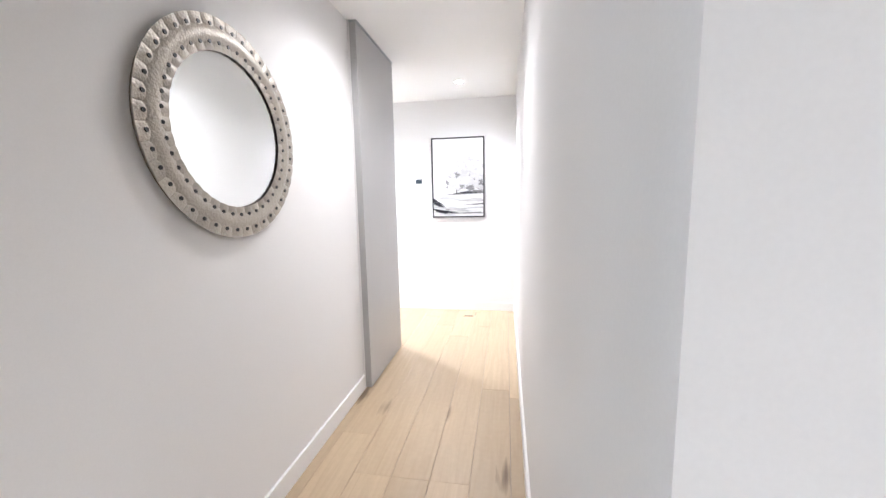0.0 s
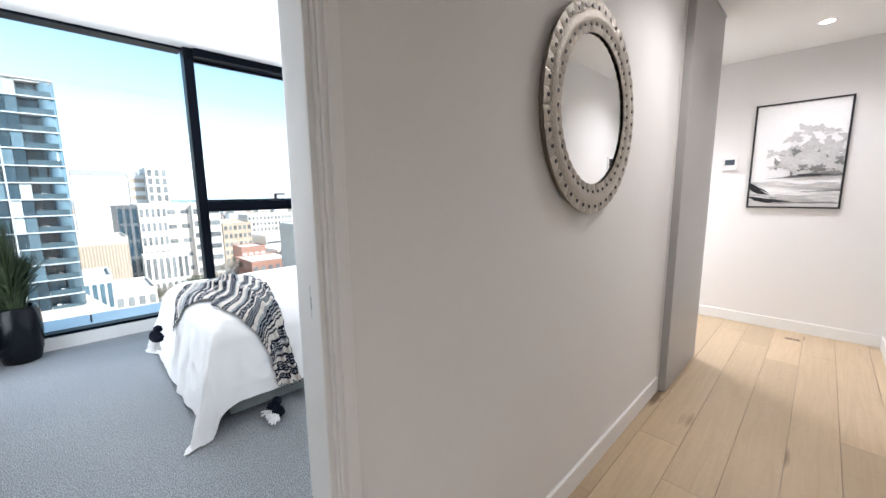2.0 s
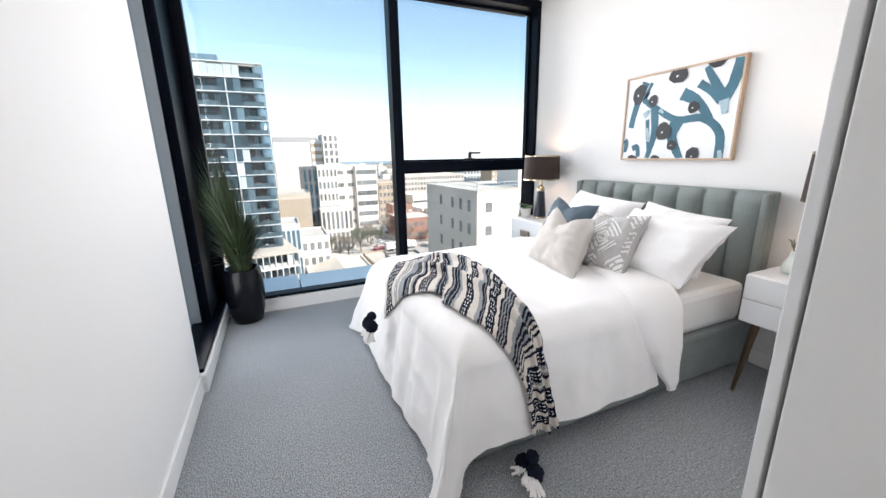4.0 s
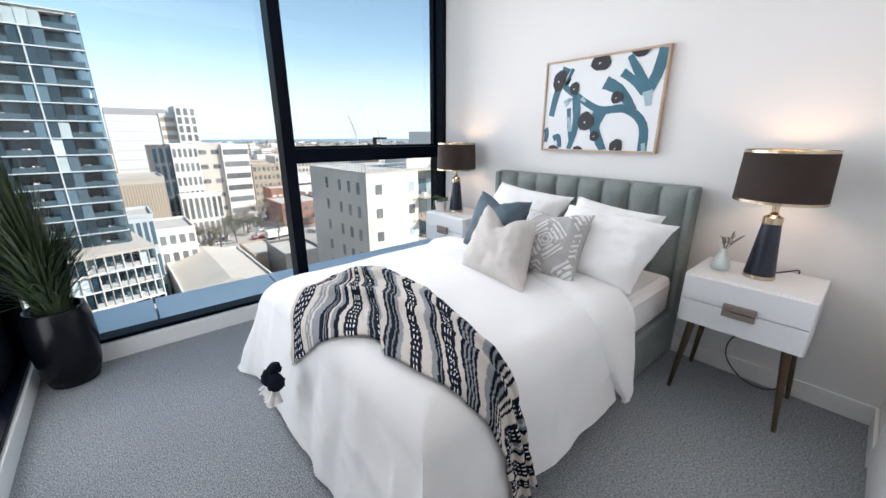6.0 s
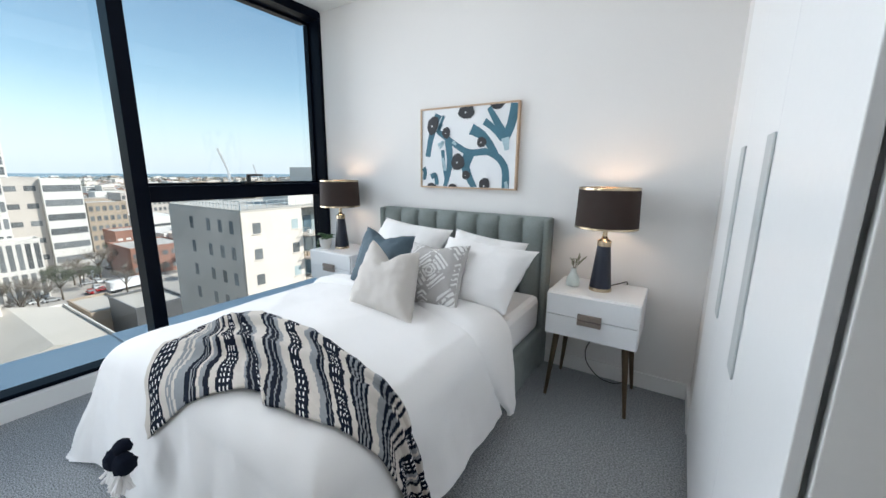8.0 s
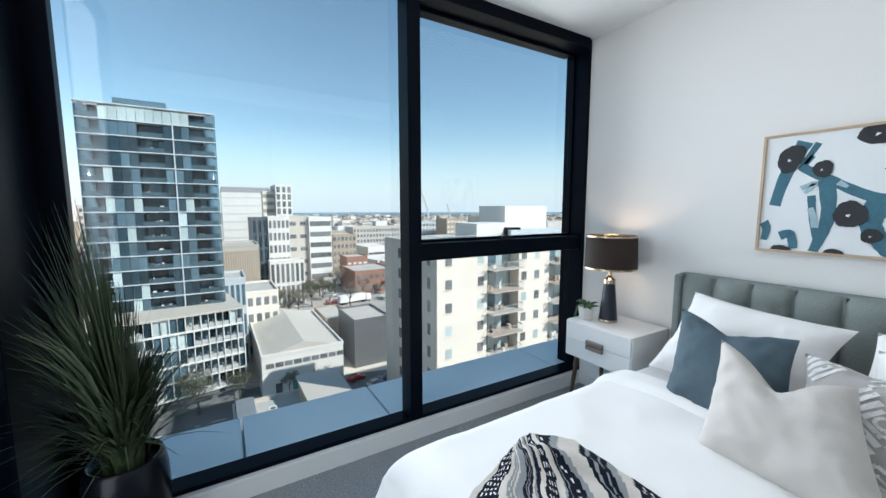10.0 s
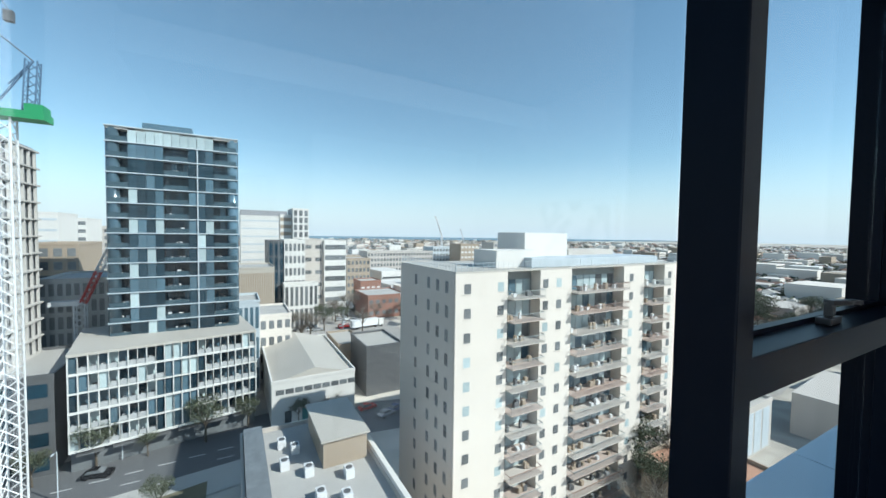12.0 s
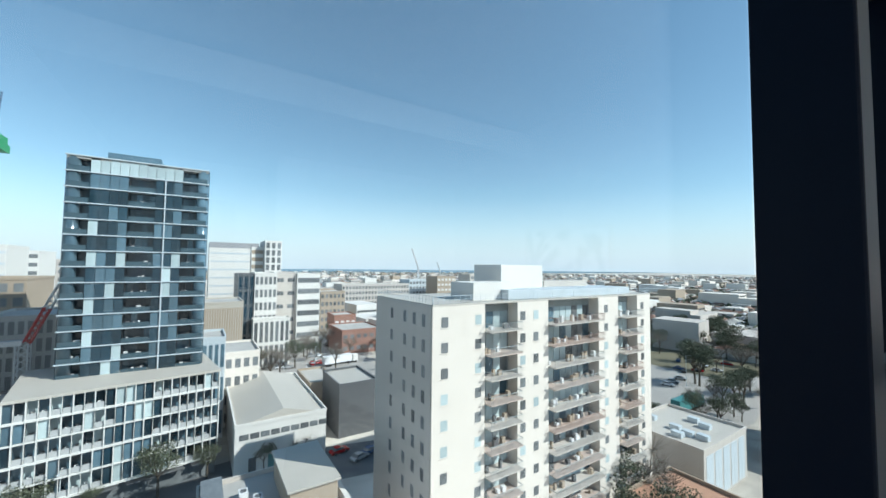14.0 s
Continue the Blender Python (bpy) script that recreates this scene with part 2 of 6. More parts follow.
# ---- geometry helpers ----
class Geo:
    """Collects boxes, prisms and grids into one mesh."""

    def __init__(self):
        self.v, self.f, self.mi = [], [], []

    def face(self, pts, mi=0):
        k = len(self.v)
        self.v += [tuple(p) for p in pts]
        self.f.append(tuple(range(k, k + len(pts))))
        self.mi.append(mi)
        return self

    def box(self, x0, x1, y0, y1, z0, z1, mi=0, m=None):
        k = len(self.v)
        c = [(x, y, z) for z in (z0, z1) for y in (y0, y1) for x in (x0, x1)]
        if m is not None:
            c = [tuple(m @ Vector(p)) for p in c]
        self.v += c
        for q in ((0, 2, 3, 1), (4, 5, 7, 6), (0, 1, 5, 4), (2, 6, 7, 3), (0, 4, 6, 2), (1, 3, 7, 5)):
            self.f.append(tuple(k + i for i in q))
            self.mi.append(mi)
        return self

    def lathe(self, prof, seg=32, cx=0.0, cy=0.0, mi=0, caps=True):
        """Turns a profile of (radius, z) round the z axis."""
        k = len(self.v)
        for r, z in prof:
            for i in range(seg):
                a = 2 * math.pi * i / seg
                self.v.append((cx + r * math.cos(a), cy + r * math.sin(a), z))
        for j in range(len(prof) - 1):
            for i in range(seg):
                i2 = (i + 1) % seg
                self.f.append((k + j * seg + i, k + j * seg + i2, k + (j + 1) * seg + i2, k + (j + 1) * seg + i))
                self.mi.append(mi)
        if caps:
            self.f.append(tuple(k + i for i in reversed(range(seg))))
            self.f.append(tuple(k + (len(prof) - 1) * seg + i for i in range(seg)))
            self.mi += [mi, mi]
        return self

    def rod(self, a, b, ra, rb=None, seg=10, mi=0):
        a, b = Vector(a), Vector(b)
        rb = ra if rb is None else rb
        q = (b - a).to_track_quat("Z", "Y")
        k = len(self.v)
        for c, r in ((a, ra), (b, rb)):
            for i in range(seg):
                t = 2 * math.pi * i / seg
                self.v.append(tuple(c + q @ Vector((r * math.cos(t), r * math.sin(t), 0))))
        for i in range(seg):
            j = (i + 1) % seg
            self.f.append((k + i, k + j, k + seg + j, k + seg + i))
            self.mi.append(mi)
        self.f.append(tuple(k + i for i in reversed(range(seg))))
        self.f.append(tuple(k + seg + i for i in range(seg)))
        self.mi += [mi, mi]
        return self

    def grid(self, fn, nu, nv, mi=0, closed_u=False):
        """fn(u, v) over the unit square; mi may be a function of (i, j)."""
        k = len(self.v)
        mu = nu if closed_u else nu + 1
        for i in range(mu):
            for j in range(nv + 1):
                self.v.append(tuple(fn(i / nu, j / nv)))
        for i in range(nu):
            for j in range(nv):
                i2 = (i + 1) % mu
                self.f.append((k + i * (nv + 1) + j, k + i2 * (nv + 1) + j, k + i2 * (nv + 1) + j + 1, k + i * (nv + 1) + j + 1))
                self.mi.append(mi(i, j) if callable(mi) else mi)
        return self

    def mesh(self, name, mats, smooth=False):
        me = bpy.data.meshes.new(name)
        me.from_pydata(self.v, [], self.f)
        for m in mats:
            me.materials.append(m)
        me.polygons.foreach_set("material_index", self.mi)
        if smooth:
            me.polygons.foreach_set("use_smooth", [True] * len(self.f))
        me.update()
        return me


def aslist(m):
    return list(m) if isinstance(m, (list, tuple)) else [m]


def thing(name, label, category, loc=(0, 0, 0), rz=0.0, group="", kind=""):
    ob = new(name)
    ob.matrix_world = pose(*loc, 0, 0, rz)
    return tagged(ob, label, category, group, kind)


def part(name, geo, material, parent=None, label="", smooth=False, bevel=0.0, sub=0, m=None):
    data = geo.mesh(name, aslist(material), smooth) if isinstance(geo, Geo) else geo
    ob = new(name, data)
    if parent is not None:
        ob.parent = parent
    if m is not None:
        ob.matrix_basis = m
    if bevel:
        b = ob.modifiers.new("bevel", "BEVEL")
        b.width, b.segments, b.limit_method = bevel, 2, "ANGLE"
    if sub:
        s = ob.modifiers.new("sub", "SUBSURF")
        s.levels = s.render_levels = sub
    if label:
        ob["label"] = label
    return ob


def setting(name, geo, material, label="", category="", bevel=0.0):
    return tagged(part(name, geo, material, bevel=bevel), label, category, kind="structure")


def solid(name, geo, material, label, category, group="", kind="", smooth=False, bevel=0.0, m=None):
    return tagged(part(name, geo, material, smooth=smooth, bevel=bevel, m=m), label, category, group, kind)


# ---- the flat: corridor and bedroom ----
XL, XR = -0.829, 0.268          # corridor walls
YE = 4.695                     # end wall of the corridor
HC, HB = 2.45, 2.70            # ceilings
YH, YS = 2.605, -0.451          # headboard wall and the wall with the side window
XW = -4.635                    # where the plaster stops at the window frame
XWD = -1.578                   # wardrobe fronts
DY0, DY1, DH = -0.43, 0.48, 2.10
WT = 0.12

setting("floor_carpet", Geo().box(-4.62, -1.06, -0.62, 2.72, -0.02, 0.0), CARPET, "grey ribbed loop-pile carpet covering the bedroom floor", "carpet")
setting("subfloor", Geo().box(-4.9, 3.0, -2.6, 6.2, -0.30, -0.021), surf("concrete", (0.4, 0.4, 0.39), 0.9), "grey concrete floor slab under the flat", "slab")
setting("ceiling", Geo().box(-4.88, -1.0, -0.8, 2.8, HB, HB + 0.2), CEIL, "white plasterboard ceiling over the bedroom", "ceiling")
setting("ceiling_corridor", Geo().box(XL - 1.9, 3.0, -2.6, 6.0, HC, HC + 0.2), CEIL, "white plasterboard ceiling over the corridor", "ceiling")

g = Geo()
g.box(XL - WT, XL, DY1 + 0.03, 2.706, 0, HC)
g.box(XL - WT, XL, DY0 - 0.03, DY1 + 0.03, DH + 0.03, HC)
g.box(XL - WT, XL, -2.6, DY0 - 0.03, 0, HC)
setting("wall_corridor_west", g, WALL, "off-white painted corridor wall with the bedroom doorway", "wall")
setting("wall_nib", Geo().box(XL - WT, XL + 0.012, 2.706, 3.50, 0, HC), WALL, "off-white painted wall end behind the grey door", "wall")
setting("wall_bulkhead", Geo().box(XL - 0.12, XL, -2.6, 3.50, HC + 0.2, HB + 0.2), WALL, "off-white plaster upstand between the two ceilings", "wall")
setting("wall_corridor_end", Geo().box(-2.9, XR + 0.2, YE, YE + 0.15, 0, HC), WALL, "off-white painted wall closing the corridor", "wall")
setting("wall_corridor_east", Geo().box(XR, XR + 0.15, 0.56, YE, 0, HC), WALL, "off-white painted corridor wall", "wall")
setting("wall_lobby_north", Geo().box(XR + 0.15, 2.2, 0.56, 0.71, 0, HC), WALL, "off-white painted wall of the lobby", "wall")
setting("wall_lobby_east", Geo().box(2.05, 2.2, -2.6, 0.56, 0, HC), WALL, "off-white painted wall of the lobby", "wall")
setting("wall_lobby_south", Geo().box(XL - 0.12, 2.2, -2.75, -2.6, 0, HC), WALL, "off-white painted wall of the lobby", "wall")
setting("wall_alcove_west", Geo().box(-3.0, -2.85, 3.50, YE, 0, HC), WALL, "off-white painted wall beyond the corridor", "wall")
setting("wall_alcove_south", Geo().box(-2.85, XL - WT, 3.35, 3.50, 0, HC), WALL, "off-white painted wall beyond the corridor", "wall")
setting("wall_north", Geo().box(XW, XWD + 0.012, YH, YH + 0.15, 0, HB), WALL, "off-white painted wall behind the bed", "wall")
setting("wall_return", Geo().box(XWD + 0.012, XL - WT, 2.235, YH + 0.15, 0, HB), WALL, "off-white wall return beside the wardrobe", "wall")
setting("wall_south", Geo().box(-3.56, XL - WT, YS - 0.15, YS, 0, HB), WALL, "off-white painted bedroom wall beside the door", "wall")
g = Geo().box(-4.76, -4.62, -0.60, YH, -0.02, 0.105)
g.box(-4.62, -3.53, -0.60, -0.416, -0.02, 0.105)
setting("window_kerb", g, TRIM, "white painted kerb under the floor-to-ceiling windows", "kerb", bevel=0.004)


def skirting(geo, x0, y0, x1, y1):
    geo.box(min(x0, x1), max(x0, x1), min(y0, y1), max(y0, y1), 0, 0.10)


g = Geo()
skirting(g, XL, DY1 + 0.05, XL + 0.014, 2.706)
skirting(g, XR - 0.014, 0.56, XR, YE - 0.014)
skirting(g, -2.85, YE - 0.014, XR, YE)
skirting(g, XL, -2.6, XL + 0.014, DY0 - 0.05)
setting("baseboard_corridor", g, TRIM, "white painted skirting along the corridor walls", "skirting", bevel=0.003)
g = Geo()
skirting(g, XW, YH - 0.014, XWD - 0.004, YH)
skirting(g, XWD - 0.004, 2.237, XWD + 0.012, YH)
skirting(g, -3.53, YS, XL - WT, YS + 0.014)
setting("baseboard_bedroom", g, TRIM, "white painted skirting along the bedroom walls", "skirting", bevel=0.003)

# bedroom doorway: lining, stop, architrave on the corridor side
g = Geo()
for s, y in ((1, DY1), (-1, DY0)):
    ys = sorted((y, y + s * 0.03))
    g.box(XL - WT - 0.008, XL + 0.008, ys[0], ys[1], 0, DH + 0.03)
    st = sorted((y, y - s * 0.013))
    g.box(XL - 0.040, XL - 0.004, st[0], st[1], 0, DH)
g.box(XL - WT - 0.008, XL + 0.008, DY0, DY1, DH, DH + 0.03)
setting("door_frame", g, TRIM, "white painted door lining with a stop bead", "door frame", bevel=0.002)
g = Geo()
for s, y in ((1, DY1), (-1, DY0)):
    ys = sorted((y + s * 0.004, y + s * 0.046))
    g.box(XL + 0.0085, XL + 0.018, ys[0], ys[1], 0, DH + 0.07)
    ys = sorted((y + s * 0.014, y + s * 0.036))
    g.box(XL + 0.018, XL + 0.024, ys[0], ys[1], 0, DH + 0.058)
g.box(XL + 0.0085, XL + 0.018, DY0 - 0.008, DY1 + 0.008, DH + 0.016, DH + 0.07)
setting("trim_architrave", g, TRIM, "white painted architrave round the bedroom doorway", "architrave", bevel=0.003)

strike = thing("strike_plate", "satin steel strike plate screwed to the door lining", "strike plate", (XL - 0.052, DY1 - 0.001, 1.062))
g = Geo().box(-0.016, 0.016, -0.002, 0, -0.035, 0.035)
part("plate", g, CHROME, strike, bevel=0.001)
part("latch_hole", Geo().box(-0.008, 0.009, -0.0035, -0.002, -0.013, 0.013), BLACKPL, strike)
for z in (-0.025, 0.025):
    part("screw", Geo().box(-0.004, 0.004, -0.0032, -0.002, z - 0.004, z + 0.004), GREYALU, strike)


def lever(parent, side):
    h = Geo().rod((0.845, side * 0.0185, 1.02), (0.845, side * 0.029, 1.02), 0.027, seg=28)
    hd = part("rose", h, BLACKPL, parent, "black round rose")
    h = Geo().rod((0.845, side * 0.028, 1.02), (0.845, side * 0.072, 1.02), 0.0095, seg=16)
    h.box(0.72, 0.857, side * 0.068 - 0.005, side * 0.068 + 0.005, 1.008, 1.032)
    part("door_handle", h, BLACKPL, parent, "black lever handle", bevel=0.003)


leaf = thing("door_1", "white painted flush bedroom door standing open", "door", (XL - WT - 0.01, DY0 + 0.002, 0), 175.6, kind="structure")
part("panel", Geo().box(0.0, 0.905, -0.019, 0.019, 0.008, DH - 0.004), LACQ, leaf, bevel=0.002)
lever(leaf, -1)
for z in (0.25, 1.05, 1.85):
    part("hinge", Geo().rod((0.0, 0.022, z - 0.05), (0.0, 0.022, z + 0.05), 0.006), CHROME, leaf)

# full-height grey door at the corridor's end, standing a little proud of the wall
gd = thing("door_2", "tall grey painted sliding door panel against the corridor wall", "door", (XL + 0.013, 2.706, 0), kind="structure")
part("panel", Geo().box(0, 0.044, 0, 0.762, 0.008, HC - 0.012), GREYDOOR, gd, bevel=0.003)
part("guide", Geo().box(0.0, 0.05, 0.0, 0.762, HC - 0.010, HC - 0.001), GREYALU, gd)

# ---- windows ----
fx0, fx1 = -4.87, -4.65
win = thing("window_1", "black aluminium floor-to-ceiling window with an awning sash", "window", (0, 0, 0), kind="structure")
g = Geo()
g.box(-4.784, fx1, 1.070, 1.153, 0.106, HB - 0.001)
part("mullion", g, BLACKALU, win, "black aluminium mullion", bevel=0.004)
part("bottom_rail", Geo().box(-4.765, fx1, -0.38, 1.070, 0.106, 0.130), BLACKALU, win, bevel=0.003)
part("bottom_rail", Geo().box(-4.765, fx1, 1.153, 2.573, 0.106, 0.130), BLACKALU, win, bevel=0.003)
part("head_rail", Geo().box(fx0, -4.70, -0.38, 1.070, HB - 0.022, HB - 0.001), BLACKALU, win)
part("head_rail", Geo().box(fx0, -4.62, 1.153, 2.573, HB - 0.075, HB - 0.001), BLACKALU, win, bevel=0.003)
part("jamb", Geo().box(-4.76, -4.636, 2.573, 2.70, 0.10, HB - 0.001).box(fx0, -4.7601, 2.60, 2.70, 0.10, HB - 0.001), BLACKALU, win, bevel=0.003)
part("transom", Geo().box(-4.784, fx1 - 0.012, 1.153, 2.573, 1.110, 1.216), BLACKALU, win, "black aluminium transom", bevel=0.004)
sash = Geo()
for y0, y1, z0, z1 in ((1.153, 1.170, 1.216, 2.625), (2.556, 2.573, 1.216, 2.625), (1.170, 2.556, 1.216, 1.233), (1.170, 2.556, 2.606, 2.625)):
    sash.box(-4.784, -4.755, y0, y1, z0, z1)
part("sash", sash, BLACKALU, win, "black awning sash")
part("corner_post", Geo().box(-4.76, -4.70, -0.60, -0.405, 0.106, HB - 0.001).box(fx0, -4.7601, -0.60, -0.46, 0.106, HB - 0.001), BLACKALU, win, "black corner post", bevel=0.004)
latch = Geo().box(-4.74, -4.70, 1.81, 1.91, 1.2165, 1.24)
latch.box(-4.732, -4.708, 1.850, 1.878, 1.24, 1.287)
latch.box(-0.016, 0.016, -0.012, 0.105, 1.280, 1.297, m=pose(-4.716, 1.862, 0, 0, 0, -22))
part("window_latch", latch, BLACKPL, win, "black awning window latch", bevel=0.003)
for y0, y1, z0, z1 in ((-0.38, 1.070, 0.119, HB - 0.022), (1.153, 2.573, 0.119, 1.110), (1.170, 2.556, 1.233, 2.606)):
    p_ = part("pane", Geo().box(-4.791, -4.785, y0, y1, z0, z1), WINGLASS, win, "clear glass pane")
    p_.visible_shadow = False
win2 = thing("window_2", "narrow black-framed window returning round the corner", "window", (0, 0, 0), kind="structure")
part("sill", Geo().box(-4.699, -3.56, -0.60, -0.43, 0.106, 0.130), BLACKALU, win2, bevel=0.003)
part("jamb", Geo().box(-3.63, -3.561, -0.64, -0.50, 0.13, HB - 0.001), GREYALU, win2, "grey anodised jamb", bevel=0.003)
part("reveal", Geo().box(-3.56, -3.54, -0.60, -0.4515, 0.13, HB - 0.001), GREYALU, win2)
part("corner_column", Geo().box(-4.699, -4.30, -0.64, -0.485, 0.1305, HB - 0.031), BLACKALU, win2, "broad black corner column", bevel=0.004)
part("glazing_bead", Geo().box(-4.299, -4.275, -0.62, -0.545, 0.1305, HB - 0.031), GREYALU, win2, "grey glazing bead", bevel=0.003)
part("head_rail", Geo().box(-4.699, -3.56, -0.60, -0.455, HB - 0.03, HB - 0.001), BLACKALU, win2)
p_ = part("pane", Geo().box(-4.25, -3.63, -0.600, -0.594, 0.13, HB - 0.03), WINGLASS, win2, "clear glass pane")
p_.visible_shadow = False

# outside ledge of metal panels below the glass
for y0, y1 in ((-0.9, 0.16), (0.165, 0.985), (0.99, 2.465), (2.47, 3.26), (3.265, 4.4), (4.405, 5.6)):
    o = solid("ledge_panel", Geo().box(-5.23, -4.767, y0, y1 - 0.009, 0.04, 0.116), LEDGE, "pale grey metal ledge panel outside the window", "ledge", "ledge panels", bevel=0.003)
setting("ledge_base", Geo().box(-5.22, -4.775, -0.9, 12, -0.6, 0.038), LEDGE, "pale grey metal facade edge under the window", "facade")

# the building that holds the flat: storeys below and above, and the flats around
g = Geo()
g.box(-4.86, 16, -0.75, 26, -41, -0.31)
g.box(-4.86, 16, -0.75, 26, 2.92, 16)
g.box(3.2, 16, -0.75, 26, -0.31, 2.92)
g.box(-4.86, 3.2, 6.3, 26, -0.31, 2.92)
g.box(-4.86, XL - 2.1, 2.9, 6.3, -0.31, 2.92)
g.box(XL - 2.1, XL - 1.9, 2.9, 6.3, -0.31, 2.92)
g.box(-1.0, 3.2, -2.95, -2.76, -0.31, 2.92)
g.box(2.25, 3.2, -2.76, 6.3, -0.31, 2.92)
setting("host_tower", g, surf("tower_cladding", (0.3, 0.31, 0.32), 0.5), "grey clad residential tower that holds the flat", "building")
setting("roof_lobby", Geo().box(XL - 1.9, 3.2, -2.95, 6.3, 2.75, 2.915), surf("concrete", (0.4, 0.4, 0.39)), "concrete slab over the corridor", "slab")

# ---- corridor things ----
mir = thing("round_mirror", "large round mirror in a scalloped champagne capiz frame", "mirror", (XL + 0.002, 1.57, 1.570))
RO, RI = 0.380, 0.274
g = Geo()
g.grid(lambda u, v: (0.012 + 0.02 * math.sin(math.pi * v), (RI - 0.01 + (RO - RI - 0.004) * v) * math.cos(2 * math.pi * u), (RI - 0.01 + (RO - RI - 0.004) * v) * math.sin(2 * math.pi * u)), 72, 6, closed_u=True)
g.rod((0, 0, 0), (0.012, 0, 0), RO - 0.02, seg=48)
part("frame_body", g, SILVERLEAF, mir, smooth=True)
part("mirror_glass", Geo().rod((0.013, 0, 0), (0.018, 0, 0), RI - 0.004, seg=64), MIRROR, mir, "clear silvered mirror glass")
petals = [Geo().grid(lambda u, v: (0.012 + 0.004 * math.sin(math.pi * u) ** 0.7 * (0.6 + 0.4 * math.sin(math.pi * min(1, v * 1.1))), (u - 0.5) * wd_ * (0.90 + 0.10 * v), v * 0.054 + (0.0015 * math.sin(math.pi * u) if v > 0.9 else 0)), 5, 5).mesh("petal", [SILVERLEAF], True) for wd_ in (0.0465, 0.0545)]
stud = Geo().rod((0, 0, 0), (0.0035, 0, 0), 0.0066, seg=10).mesh("stud", [BLACKPL])
for ring, (n_, r0) in enumerate(((42, RI - 0.010), (42, RI + 0.045))):
    for i in range(n_):
        a = 360 * (i + 0.5 * ring) / n_
        part("capiz_tile", petals[ring], None, mir, m=pose(0.012, 0, 0, a, 0, 0) @ pose(0, 0, r0))
        part("inlay_dot", stud, None, mir, m=pose(0.0265, 0, 0, a, 0, 0) @ pose(0, 0.004, r0 + 0.028, 0, 0, 0))

pic = thing("framed_picture", "monochrome abstract landscape print in a thin black frame", "picture", (-0.387, YE - 0.001, 1.115))
W_, H_ = 0.61, 0.91
g = Geo()
for x0, x1, z0, z1 in ((-W_ / 2, W_ / 2, 0, 0.014), (-W_ / 2, W_ / 2, H_ - 0.014, H_), (-W_ / 2, -W_ / 2 + 0.014, 0.014, H_ - 0.014), (W_ / 2 - 0.014, W_ / 2, 0.014, H_ - 0.014)):
    g.box(x0, x1, -0.032, 0, z0, z1)
part("frame", g, BLACKPL, pic, bevel=0.002)
part("print", Geo().box(-W_ / 2 + 0.014, W_ / 2 - 0.014, -0.020, -0.002, 0.014, H_ - 0.014), surf("print_paper", (0.80, 0.80, 0.80), 0.6, var=0.05, big=3), pic)
rs = random.Random(5)


def blot(cx, cz, rx, rz, y, jag, rnd, tilt=0.0, n=26, clip=None):
    """An uneven painted patch lying on the picture plane."""
    ph = [rnd.uniform(0, 6.28) for _ in range(4)]
    pts = []
    for i in range(n):
        a = 2 * math.pi * i / n
        k = 1 + jag * (0.5 * math.sin(3 * a + ph[0]) + 0.3 * math.sin(7 * a + ph[1]) + 0.2 * math.sin(13 * a + ph[2]))
        x, z = rx * k * math.cos(a), rz * k * math.sin(a)
        x, z = x * math.cos(tilt) - z * math.sin(tilt), x * math.sin(tilt) + z * math.cos(tilt)
        x, z = cx + x, cz + z
        if clip:
            x, z = min(max(x, clip[0]), clip[1]), min(max(z, clip[2]), clip[3])
        pts.append((x, y, z))
    return pts


clip_ = (-W_ / 2 + 0.015, W_ / 2 - 0.015, 0.016, H_ - 0.016)
gg = Geo()
k_ = 0
for _ in range(110):
    cx, cz = rs.gauss(0.11, 0.11), 0.34 + abs(rs.gauss(0, 0.12))
    gg.face(blot(cx, cz, rs.uniform(0.015, 0.06), rs.uniform(0.012, 0.05), -0.0204 - 0.00012 * k_, 0.7, rs, rs.uniform(-0.5, 0.5), clip=clip_), rs.choice((1, 1, 1, 0)))
    k_ += 1
for cx, cz, rx, rz, mi, tl in ((0.14, 0.285, 0.19, 0.010, 2, 0.02), (0.20, 0.30, 0.10, 0.012, 0, 0.0), (0.05, 0.27, 0.22, 0.006, 0, 0.03), (-0.23, 0.15, 0.12, 0.018, 2, -0.5), (-0.25, 0.19, 0.09, 0.010, 2, -0.55),
                               (-0.17, 0.07, 0.14, 0.018, 2, -0.12), (0.12, 0.05, 0.20, 0.008, 0, 0.02), (0.2, 0.15, 0.13, 0.007, 0, 0.05), (-0.05, 0.10, 0.2, 0.016, 1, -0.1), (0.17, 0.11, 0.16, 0.01, 1, 0.04), (-0.1, 0.22, 0.15, 0.012, 1, -0.08), (0.18, 0.20, 0.15, 0.02, 1, 0.02)):
    gg.face(blot(cx, cz, rx, rz, -0.0204 - 0.00012 * k_, 0.5, rs, tl, clip=clip_), mi)
    k_ += 1
tagged(part("brushwork", gg, [ARTGREY, ARTLIGHT, ARTBLACK], pic, "grey and black ink washes"), kind="stuff")

